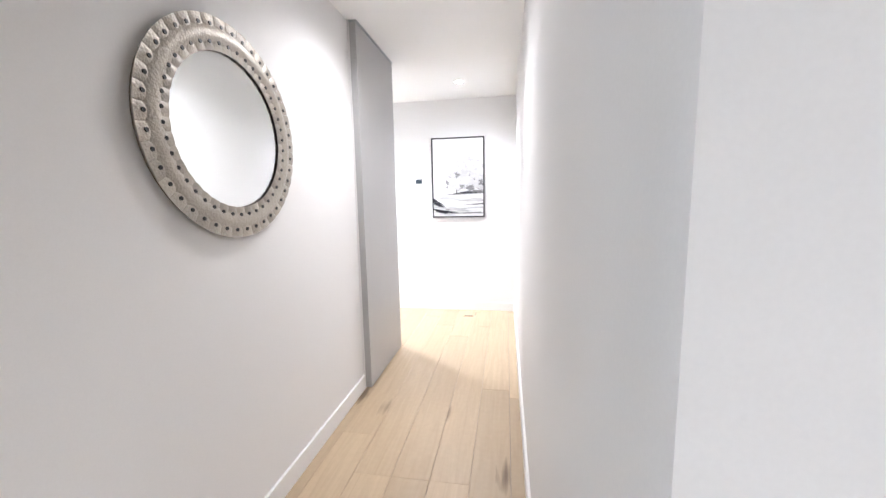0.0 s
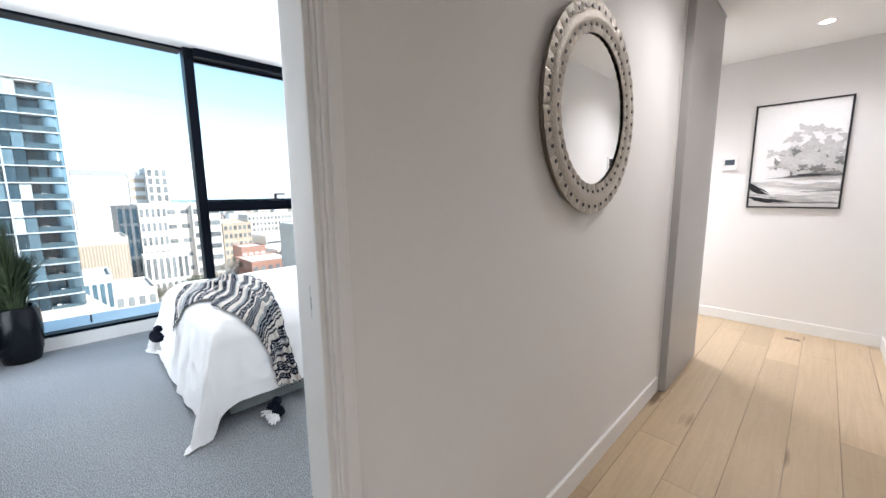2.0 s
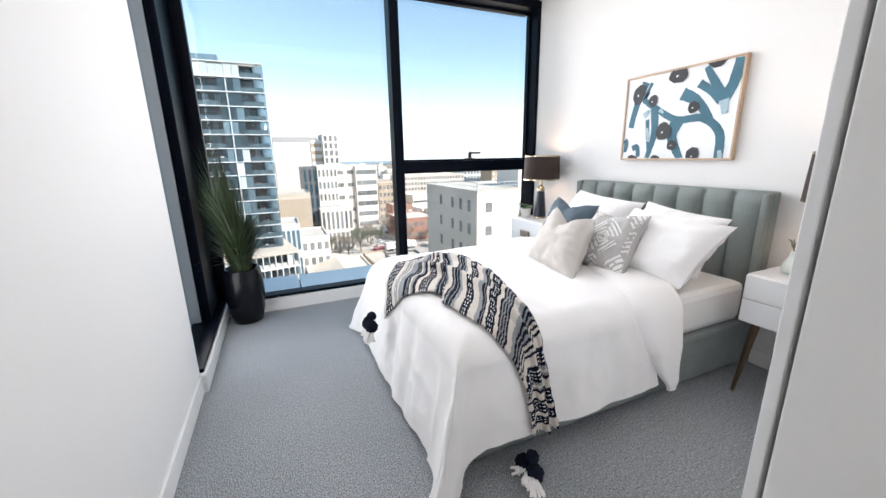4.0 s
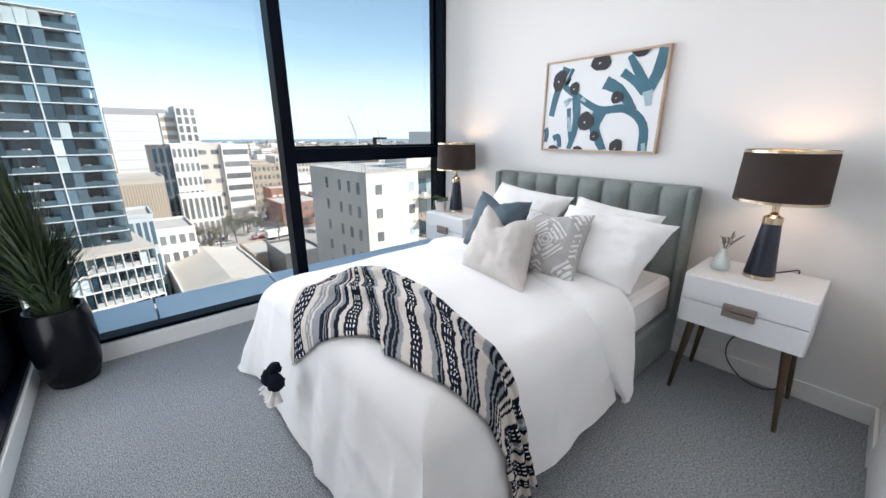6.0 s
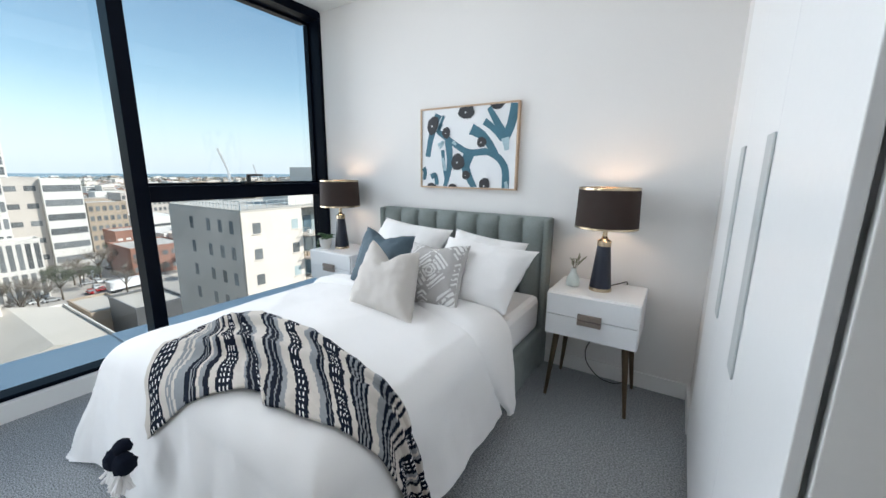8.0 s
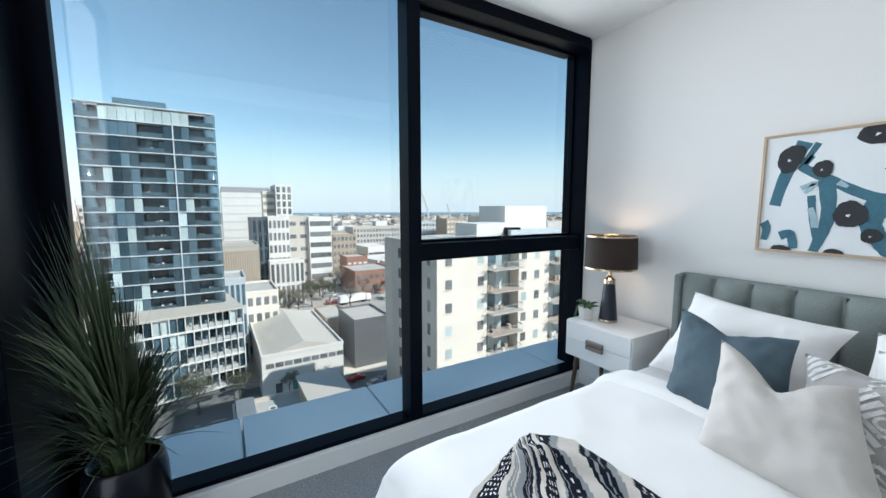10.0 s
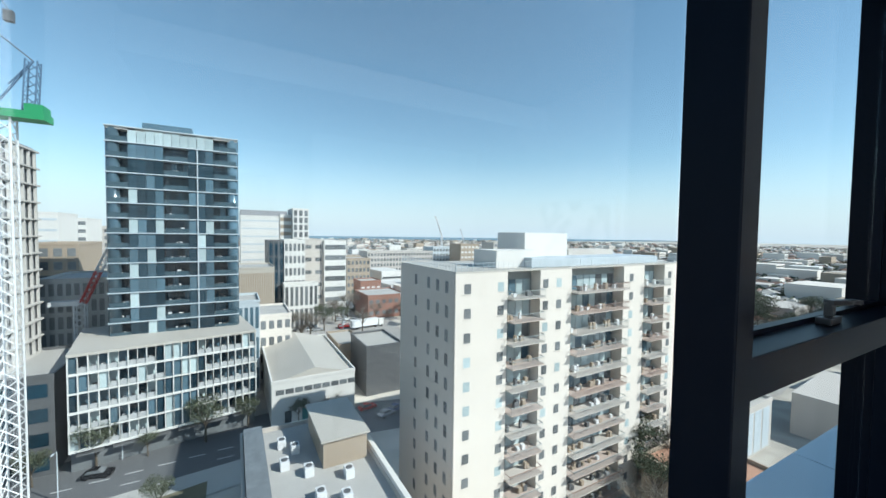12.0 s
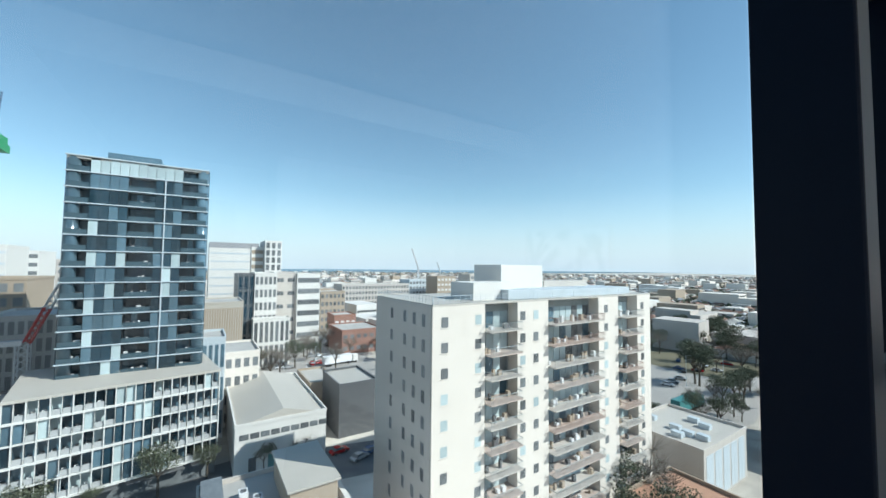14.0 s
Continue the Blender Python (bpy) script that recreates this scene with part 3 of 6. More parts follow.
th = thing("thermostat", "small white wall controller with a dark display on the end wall", "thermostat", (-0.85, YE - 0.001, 1.522))
part("case", Geo().box(-0.055, 0.055, -0.022, 0, -0.055, 0.055), TRIM, th, bevel=0.006)
part("display", Geo().box(-0.038, 0.038, -0.0235, -0.022, -0.008, 0.042), surf("lcd", (0.05, 0.07, 0.09), 0.2), th, "dark grey display")
sw = thing("light_switch", "white light switch plate on the end wall", "switch", (-1.05, YE - 0.001, 1.02))
part("plate", Geo().box(-0.058, 0.058, -0.009, 0, -0.036, 0.036), TRIM, sw, bevel=0.003)
for x in (-0.025, 0.025):
    part("rocker", Geo().box(x - 0.012, x + 0.012, -0.013, -0.009, -0.018, 0.018), TRIM, sw, bevel=0.002)
ic = thing("intercom", "white wall intercom with a dark screen on the corridor wall", "intercom", (XR - 0.001, 4.40, 1.56))
part("case", Geo().box(-0.024, 0, -0.06, 0.06, -0.09, 0.09), TRIM, ic, bevel=0.006)
part("screen", Geo().box(-0.0255, -0.024, -0.045, 0.045, -0.01, 0.07), BLACKPL, ic, "black screen")
dl = thing("downlight", "round white recessed ceiling downlight, switched on, with unseen copies added as fill", "downlight", (-0.288, 4.085, HC), group="downlights")
part("rim", Geo().lathe([(0.055, -0.001), (0.055, -0.006), (0.042, -0.006), (0.04, -0.002)], 28, caps=False), TRIM, dl, smooth=True)
part("lens", Geo().lathe([(0.041, -0.0012), (0.041, -0.003)], 28), DOWNGLOW, dl, "glowing lens")
# three more fittings out of view, added to go with the fill beams
fill_downlight = copy_thing(dl, pose(-0.33, 2.30, HC))
copy_thing(dl, pose(-1.9, 4.2, HC))
copy_thing(dl, pose(0.9, -0.9, HC))


def spot(name, x, y, z, watts, angle, colour=(0.98, 0.97, 0.97)):
    data = bpy.data.lights.new(name, "SPOT")
    data.energy, data.spot_size, data.spot_blend, data.shadow_soft_size, data.color = watts, radians(angle), 1.0, 0.22, colour
    ob = new(name, data)
    ob.matrix_world = look((x, y, z), (x, y + 0.001, 0))
    return ob


spot("downlight_beam", -0.288, 4.085, HC - 0.012, 34, 150, (0.97, 0.97, 1.0))
# added fill from out of view, brightens the walls by the mirror
spot("downlight_beam", -0.33, 2.30, HC - 0.012, 28, 156, (1.0, 0.97, 0.945))
# added alcove fill, in place of daylight from beyond the corridor
spot("downlight_beam", -1.9, 4.2, HC - 0.012, 150, 140, (0.94, 0.97, 1.0))
# added lobby fill behind the start of the walk, no lamp known there
spot("downlight_beam", 0.9, -0.9, HC - 0.012, 72, 150, (0.94, 0.97, 1.0))
vent = thing("floor_vent", "small dark floor socket set in the oak boards", "floor vent", (-0.255, 4.442, 0.0005))
part("frame", Geo().box(-0.05, 0.05, -0.022, 0.022, 0, 0.003), surf("oak_trim", (0.4, 0.3, 0.2), 0.5), vent)
for i in range(4):
    part("slot", Geo().box(-0.04 + i * 0.022, -0.026 + i * 0.022, -0.014, 0.014, 0.003, 0.0036), BLACKPL, vent)

# ---- wardrobe ----
wd = thing("wardrobe", "white built-in wardrobe with tall flush doors and grey finger pulls", "wardrobe", (0, 0, 0))
part("body", Geo().box(XWD + 0.022, XL - WT - 0.001, 0.780, 2.234, 0.0, HB - 0.001), TRIM, wd)
part("end_panel", Geo().box(XWD + 0.028, XL - WT - 0.012, 0.732, 0.750, 0.0, HB - 0.002), TRIM, wd, "white end panel", bevel=0.002)
ys = (0.735, 1.225, 1.715, 2.165, 2.233)
for i in range(4):
    d = part("door", Geo().box(XWD, XWD + 0.019, ys[i] + 0.0015, ys[i + 1] - 0.0015, 0.02, HB - 0.012), LACQ, wd, bevel=0.002)
    if i in (1, 2):
        y0 = ys[i] + 0.004
        z0, z1 = 0.815, 1.42
        part("pull", Geo().box(XWD - 0.006, XWD - 0.0005, y0, y0 + 0.085, z0, z1), GREYPULL, d, "grey vertical finger pull", bevel=0.002)

# ---- bed ----
BX = -3.149
XR_E, XL_E, YF_E, TOP = -2.425, -3.85, 0.60, 0.565
bed = thing("bed", "double bed upholstered in grey-green velvet with a channelled headboard", "bed", (BX, 2.59, 0))
part("base", Geo().box(-0.715, 0.715, -1.93, -0.10, 0.03, 0.30), VELVET, bed, bevel=0.02)
part("headboard", Geo().box(-0.715, 0.715, -0.075, -0.002, 0.0, 1.04), VELVET, bed, bevel=0.012)
n_ch = 8
cw = 1.39 / n_ch
for i in range(n_ch):
    c0 = -0.695 + cw * i
    g = Geo().grid(lambda u, v: (c0 + cw * (0.03 + 0.94 * u), -0.075 - 0.045 * max(0.0, math.sin(math.pi * u)) ** 0.5 * min(1, max(0.0, math.sin(math.pi * v)) * 6) ** 0.5, 0.30 + 0.735 * v), 12, 20)
    part("channel", g, VELVET, bed, smooth=True)
for sx in (-1, 1):
    part("side_border", Geo().box(sx * 0.697 - 0.020, sx * 0.697 + 0.020, -0.122, -0.076, 0.0, 1.036), VELVET, bed, bevel=0.014)
for sx in (-0.62, 0.62):
    for y in (-1.88, -0.2):
        part("leg", Geo().box(sx - 0.03, sx + 0.03, y - 0.03, y + 0.03, 0, 0.03), BLACKPL, bed)

mat_ = thing("mattress", "white mattress in a fitted sheet on the bed base", "mattress", (BX, 1.53, 0.30))
part("cover", Geo().box(-0.69, 0.69, -0.895, 0.93, 0.0, 0.235), SHEET, mat_, bevel=0.04)


def bend(s, r=0.08, flare=0.18):
    if s <= 0:
        return s, 0.0
    q = r * math.pi / 2
    if s < q:
        return r * math.sin(s / r), r * (1 - math.cos(s / r))
    return r + (s - q) * flare, r + (s - q) * math.sqrt(1 - flare * flare)


def drape(a, b, lift=0.0):
    """Lays the point (a, b) of a flat cloth over the bed: past an edge it turns down."""
    e = 0.12
    oa, da, ob_, db = a, 0.0, b, 0.0
    sgn = 0
    if a > XR_E - e:
        o, da = bend(a - (XR_E - e), e, 0.15)
        oa, sgn = XR_E - e + o, 1
    elif a < XL_E + e:
        o, da = bend((XL_E + e) - a, e, 0.30)
        oa, sgn = XL_E + e - o, -1
    if b < YF_E + e:
        o, db = bend((YF_E + e) - b, e, 0.20)
        ob_ = YF_E + e - o
    drop = math.hypot(da, db) if (da and db) else da + db
    if da and db:
        k = min(da, db)
        oa += sgn * 0.22 * k
        ob_ -= 0.22 * k
    puff = 0.035 * math.exp(-(((a - BX) / 0.6) ** 4)) + 0.01
    wr = noise.noise(Vector((a * 2.6, b * 2.2, 0.3))) * 0.012 + noise.noise(Vector((a * 7, b * 6, 2.0))) * 0.005
    hang = min(1.0, drop / 0.25)
    q_ = (a if db > da else b)
    fold = hang * (0.018 * noise.noise(Vector((q_ * 5.5, 0.6 * drop, 5 + sgn))) + 0.006 * noise.noise(Vector((q_ * 11, 1.5 * drop, 8))))
    cw_ = Vector((a * 4.0 + b * 2.5, b * 3.0 - a * 2.0, 6.0))
    crease = abs(noise.noise(cw_)) * 0.020 + abs(noise.noise(cw_ * 2.2)) * 0.009
    fold += hang * (0.012 - crease)
    wr += 0.35 * (0.008 - crease)
    if db > da:
        ob_ -= fold + lift * hang
    elif da > 0:
        oa += sgn * (fold + lift * hang)
    z = TOP - drop + (puff + wr) * (1 - hang) + lift * (1 - hang)
    return oa, ob_, max(z, 0.012 + lift * 0.3)


qa0, qa1, qb0, qb1 = XL_E - 0.42, XR_E + 0.47, YF_E - 0.50, 1.86
quilt = thing("quilt", "puffy white quilt hanging over the sides of the bed", "quilt", (0, 0, 0))


def quilt_fn(u, v):
    a, b = qa0 + (qa1 - qa0) * u, qb0 + (qb1 - qb0) * v
    # the hem is rounded at the two foot corners
    R = 0.34
    for cx, sg in ((qa0 + R, -1), (qa1 - R, 1)):
        if sg * (a - cx) > 0 and b < qb0 + R:
            dx, dy = a - cx, b - (qb0 + R)
            m_ = max(abs(dx), abs(dy))
            k = m_ / (math.hypot(dx, dy) or 1)
            k = 1 - (1 - k) * (0.9 if sg < 0 else 0.55)
            a, b = cx + dx * k, qb0 + R + dy * k
    # along the side the hem rides up off the floor, past the corner that trails on it
    if a > XR_E:
        k = min(1.0, max(0.0, (b - YF_E + 0.16) / 0.30))
        a = XR_E + (a - XR_E) * (1 - 0.19 * k * k * (3 - 2 * k))
    # beyond the mattress edge the head end of the quilt stops shorter
    over = min(1.0, max(0.0, a - XR_E, XL_E - a) / 0.15)
    if b > 1.2:
        b = 1.2 + (b - 1.2) * (1 - 0.26 * over)
    return drape(a, b)


part("cover", Geo().grid(quilt_fn, 170, 160), LINEN, quilt, smooth=True)


def band_fn(u, v):
    a0, a1 = XL_E - 0.25, XR_E + 0.42
    a = a0 + (a1 - a0) * u
    over = min(1.0, max(0.0, a - (XR_E - 0.02)) / 0.42)
    front = 1.71 - 0.34 * max(0.0, min(a, XR_E) + 2.95) + 0.21 * over ** 1.5
    head = 1.87 - 0.05 * max(0.0, a + 2.6) - 0.06 * over ** 2
    b = front + (max(head, front + 0.03) - front) * v
    edge = min(1.0, 5 * v, 6 * (1 - v) + 0.3, 14 * (1 - u) + 0.3)
    return drape(a, b, 0.030 * max(0.0, edge) ** 0.5)


part("turned_hem", Geo().grid(band_fn, 110, 14), LINEN, quilt, "turned-back white hem", smooth=True)

# striped throw, laid across the foot of the bed
LOW = [(0.0, -3.33, 0.41), (0.12, -3.06, 0.60), (0.20, -2.96, 0.655), (0.30, -2.813, 0.725), (0.345, -2.753, 0.690), (0.50, -2.53, 0.751), (0.62, -2.44, 0.79), (0.72, -2.36, 0.84), (0.80, -2.235, 0.89), (1.0, -2.06, 0.90)]
UPP = [(0.0, -3.553, 0.913), (0.12, -3.583, 0.983), (0.20, -3.591, 1.021), (0.30, -3.575, 1.063), (0.345, -3.474, 1.138), (0.50, -3.075, 1.133), (0.62, -2.717, 1.043), (0.72, -2.52, 0.998), (0.80, -2.38, 0.99), (1.0, -2.04, 1.05)]


def along(tab, u):
    for (u0, x0, y0), (u1, x1, y1) in zip(tab, tab[1:]):
        if u <= u1:
            k = (u - u0) / (u1 - u0)
            return x0 + (x1 - x0) * k, y0 + (y1 - y0) * k
    return tab[-1][1:]


def throw_fn(u, v):
    (x0, y0), (x1, y1) = along(LOW, u), along(UPP, u)
    # long gathers that fan out from the far corner
    ph_ = 2 * math.pi * (2.3 * v ** 1.25 + 0.22 * math.sin(3.1 * u + 0.6) + 0.25 * u) + 0.6 * noise.noise(Vector((u * 3.0, v * 1.5, 4)))
    saw = 0.5 + 0.5 * math.sin(ph_ + 0.7 * math.sin(ph_))
    grow = min(1, 4 * u + 0.10) * (1.0 - 0.35 * u)
    crest = saw ** 2.2
    inner = math.sin(math.pi * min(1, max(0, 0.05 + 0.90 * v)))
    pull = 0.010 * math.cos(ph_) * grow * inner
    x, y = x0 + (x1 - x0) * v + 0.35 * pull, y0 + (y1 - y0) * v + pull
    lift = 0.010 + 0.050 * crest * grow * inner ** 0.7
    lift += 0.007 * noise.noise(Vector((u * 22, v * 8, 1))) + 0.004 * noise.noise(Vector((u * 50, v * 20, 2)))
    return drape(x, y, lift)


NT, NV = 320, 84
seq = []
rb = random.Random(11)
pattern = ("C5 N2 D1 N2 D1 N2 D1 N2 D1 N2 C5 G2 C1 G2 C2 G6 N3 G1 N2 G1 N3 C3 G4 N5 C6 N3 D1 N2 D1 N2 D1 N3 C8 G2 N3 G1 N4 D1 N3 G3 C8 N3 G2 N4 G1 N3 G4 C7 "
           "N3 D1 N2 D1 N3 C8 G5 N3 G1 N3 C5 N4 D1 N2 D1 N2 D1 N4 C6 N3 G2 N2 G2 N2 G2 N3 C9 G6 N3 G2 N3 G2 N2 C2 N2 C2 N2 C7 N3 D1 N2 D1 N2 D1 N3 G3 C2 G2 N3 C8 N3 D1 N3 D1 N3 D1 N3 C4 N3 D1 N2 D1 N3 C9")
for tok in pattern.split():
    seq += [tok[0]] * int(tok[1:])


def throw_mat(i, j):
    # the gathers set the stripes off against one another
    i += round(2.6 * math.sin(2 * math.pi * (2.3 * (j / NV) ** 1.25) + 0.02 * i) * min(1, i / 40))
    c = seq[i] if i < len(seq) else "CNDN"[i % 4]
    if c == "D":
        return 3 if j % 4 < 2 else 1
    return {"C": 0, "N": 1, "G": 2}[c]


throw = thing("throw_blanket", "rumpled navy, cream and grey striped throw across the bed's foot", "throw", (0, 0, 0))
tb = part("cloth", Geo().grid(throw_fn, NT, NV, throw_mat), [CREAM, NAVY, KNITGREY, LINEN], throw, smooth=True)
md = tb.modifiers.new("thick", "SOLIDIFY")
md.thickness, md.offset = 0.007, 1.0


def tassel(x, y, z, lay):
    r_ = random.Random(int(x * 1000))
    t_ = thing("tassel", "navy and white wool pompom tassel at the throw's corner", "tassel", (x, y, z), group="throw tassels")
    for nm, c, r, mt in (("pompom", (0, 0, 0.05), 0.026, NAVY), ("pompom", (-0.03, -0.015, 0), 0.037, NAVY), ("pompom", (0.032, -0.01, 0.004), 0.036, NAVY)):
        g_ = Geo().grid(lambda u, v: tuple(Vector(c) + (r * (1 + 0.13 * r_.uniform(-1, 1) * (0 < v < 1))) * Vector((math.cos(6.2832 * u) * math.sin(math.pi * v), math.sin(6.2832 * u) * math.sin(math.pi * v), math.cos(math.pi * v)))), 16, 10, closed_u=True)
        part(nm, g_, mt, t_, smooth=True)
    g_ = Geo()
    for i in range(60):
        a = r_.uniform(-0.06, 0.06)
        if lay:
            g_.rod((a * 0.4, -0.01, 0.0), (a * 1.3 + r_.uniform(0, 0.08), -0.03 - r_.uniform(0, 0.06), -0.01 + r_.uniform(0, 0.02)), 0.004, 0.006, 5)
        else:
            g_.rod((a * 0.8, -0.015 + r_.uniform(-0.02, 0.02), -0.02), (a * 1.25, -0.03 + r_.uniform(-0.03, 0.03), -0.065 - r_.uniform(0, 0.02)), 0.005, 0.006, 5)
    part("fringe", g_, LINEN, t_, "white wool fringe")
    return t_


tassel(-3.27, 0.47, 0.335, False)
tassel(-2.31, 0.875, 0.036, True)


def cushion(name, label, mat, bl, br, tr, tl, d, dent=0.0, n=26):
    """A filled cushion set by its four corners: pointed corners, two bulging faces, a chopped top if dent is set."""
    bl, br, tr, tl = Vector(bl), Vector(br), Vector(tr), Vector(tl)
    base = (bl + br) / 2
    nrm = ((br - bl).cross(tl - bl)).normalized()
    up = ((tl + tr) / 2 - base).normalized()

    def side(sg):
        def fn(u, v):
            s, t = 2 * u - 1, 2 * v - 1
            s2, t2 = s * (1 - 0.10 * (1 - t * t) * abs(s) ** 3), t * (1 - 0.08 * (1 - s * s) * abs(t) ** 3)
            a, b = (s2 + 1) / 2, (t2 + 1) / 2
            p = bl * (1 - a) * (1 - b) + br * a * (1 - b) + tr * a * b + tl * (1 - a) * b - base
            k = 0.0
            if dent and t > -0.3:
                k = math.exp(-abs(s * 2.3) ** 1.5) * ((t + 0.3) / 1.3) ** 2
                p = p - up * dent * k
            bul = max(0.0, (1 - s ** 4) * (1 - t ** 4)) ** 0.6 * (1 - 0.55 * k * (dent > 0.06))
            w_ = Vector((s * 2 + base.x * 9, t * 2 + base.y * 7, sg))
            q = sg * d / 2 * bul * (1 + 0.16 * noise.noise(w_)) - 0.022 * abs(noise.noise(w_ * 1.6)) * min(1, 3 * bul) + 0.006 * noise.noise(w_ * 6) * min(1, 3 * bul)
            return tuple(p + nrm * q)
        return fn
    t_ = thing(name, label, name, tuple(base))
    part("cover", Geo().grid(side(1), n, n), mat, t_, smooth=True)
    part("back_cover", Geo().grid(side(-1), n, n), mat, t_, smooth=True)
    return t_, side(1)


cushion("pillow", "plump white linen pillow leaning on the headboard", LINEN, (-3.78, 2.10, 0.57), (-3.14, 2.08, 0.57), (-3.06, 2.33, 0.93), (-3.68, 2.34, 0.975), 0.19)
cushion("pillow", "plump white linen pillow with pointed flange corners by the headboard", LINEN, (-3.06, 2.10, 0.57), (-2.52, 2.10, 0.575), (-2.50, 2.30, 0.90), (-3.00, 2.27, 0.955), 0.16)
cushion("pillow", "white linen pillow leaning on the pillow behind it", LINEN, (-3.0, 1.86, 0.575), (-2.46, 1.87, 0.575), (-2.375, 2.12, 0.895), (-2.97, 2.12, 0.925), 0.21)
cushion("cushion", "teal velvet square cushion leaning on the pillows", TEAL, (-3.52, 1.76, 0.585), (-3.07, 1.72, 0.585), (-3.15, 2.01, 0.925), (-3.595, 2.04, 0.945), 0.15, 0.06)
pc, pf = cushion("cushion", "grey cushion with a white ikat diamond pattern", PATGREY, (-3.08, 1.70, 0.585), (-2.66, 1.70, 0.60), (-2.715, 1.95, 0.92), (-3.12, 1.96, 0.895), 0.14, 0.03)
# ikat pattern: short white strokes laid on the front
gi = Geo()


def stroke(pts, wd_):
    for (s0, t0), (s1, t1) in zip(pts, pts[1:]):
        L = math.hypot(s1 - s0, t1 - t0) or 1
        ns, nt = -(t1 - t0) / L * wd_, (s1 - s0) / L * wd_
        q = [(s0 - ns, t0 - nt), (s1 - ns, t1 - nt), (s1 + ns, t1 + nt), (s0 + ns, t0 + nt)]
        P = []
        for s, t in q:
            x, y, z = pf(min(max(s, 0.02), 0.98), min(max(t, 0.02), 0.98))
            P.append((x + 0.0005, y - 0.0022, z + 0.0016))
        gi.face(P)


def ring(cx, cz, r, wd_, n=4, a0=0.0):
    pts = [(cx + r * math.cos(a0 + 2 * math.pi * i / (n * 4)), cz + r * math.sin(a0 + 2 * math.pi * i / (n * 4))) for i in range(n * 4 + 1)]
    stroke(pts, wd_)


def diamond(cx, cz, r, wd_, gap):
    for q in range(4):
        a0, a1 = q * math.pi / 2, (q + 1) * math.pi / 2
        p0, p1 = (cx + r * math.cos(a0), cz + r * math.sin(a0)), (cx + r * math.cos(a1), cz + r * math.sin(a1))
        seg_ = [(p0[0] + (p1[0] - p0[0]) * k, p0[1] + (p1[1] - p0[1]) * k) for k in (gap, 0.35, 0.65, 1 - gap)]
        stroke(seg_, wd_)


for cx, cz in ((0.52, 0.50), (0.0, 1.0), (1.0, 1.0), (0.0, 0.0), (1.0, 0.0)):
    ring(cx, cz, 0.045, 0.014)
    for r_i, w_i, gap in ((0.115, 0.017, 0.06), (0.195, 0.022, 0.10), (0.285, 0.019, 0.14), (0.365, 0.015, 0.22)):
        diamond(cx, cz, r_i, w_i, gap)
for cx, cz in ((0.02, 0.5), (0.98, 0.5), (0.5, 0.02), (0.5, 0.97)):
    for k in range(5):
        stroke([(cx - 0.075, cz - 0.17 + 0.07 * k), (cx, cz - 0.11 + 0.07 * k), (cx + 0.075, cz - 0.17 + 0.07 * k)], 0.014)
tagged(part("ikat_pattern", gi, PATWHITE, pc, "white printed strokes"), kind="stuff")
cushion("cushion", "beige linen cushion with a deeply chopped top before the others", BEIGE, (-3.27, 1.52, 0.59), (-2.77, 1.46, 0.595), (-2.945, 1.77, 0.885), (-3.325, 1.80, 0.915), 0.17, 0.125)


# ---- bedside tables and lamps ----
def nightstand():
    t_ = thing("bedside_table", "white lacquered two-drawer bedside table on splayed bronze legs", "bedside table", (-2.09, 2.377, 0), group="bedside tables")
    part("carcass", Geo().box(-0.245, 0.245, -0.185, 0.20, 0.406, 0.660), LACQ, t_, bevel=0.006)
    for z0, z1 in ((0.410, 0.530), (0.533, 0.656)):
        part("drawer", Geo().box(-0.241, 0.241, -0.202, -0.186, z0, z1), LACQ, t_, bevel=0.004)
    pl = Geo().box(-0.062, 0.062, -0.224, -0.203, 0.534, 0.562).box(-0.062, 0.062, -0.224, -0.203, 0.502, 0.529)
    part("pull", pl, BRONZEPULL, t_, "bronze rectangular pull", bevel=0.002)
    for sx, sy in ((-1, -1), (1, -1), (-1, 1), (1, 1)):
        part("leg", Geo().rod((sx * 0.222, sy * 0.175 + 0.002, 0.0), (sx * 0.185, sy * 0.14, 0.407), 0.0095, 0.019, 16), BRONZE, t_, "aged bronze leg", smooth=False)
    return t_


ns = nightstand()
copy_thing(ns, pose(-4.175, 2.377, 0))


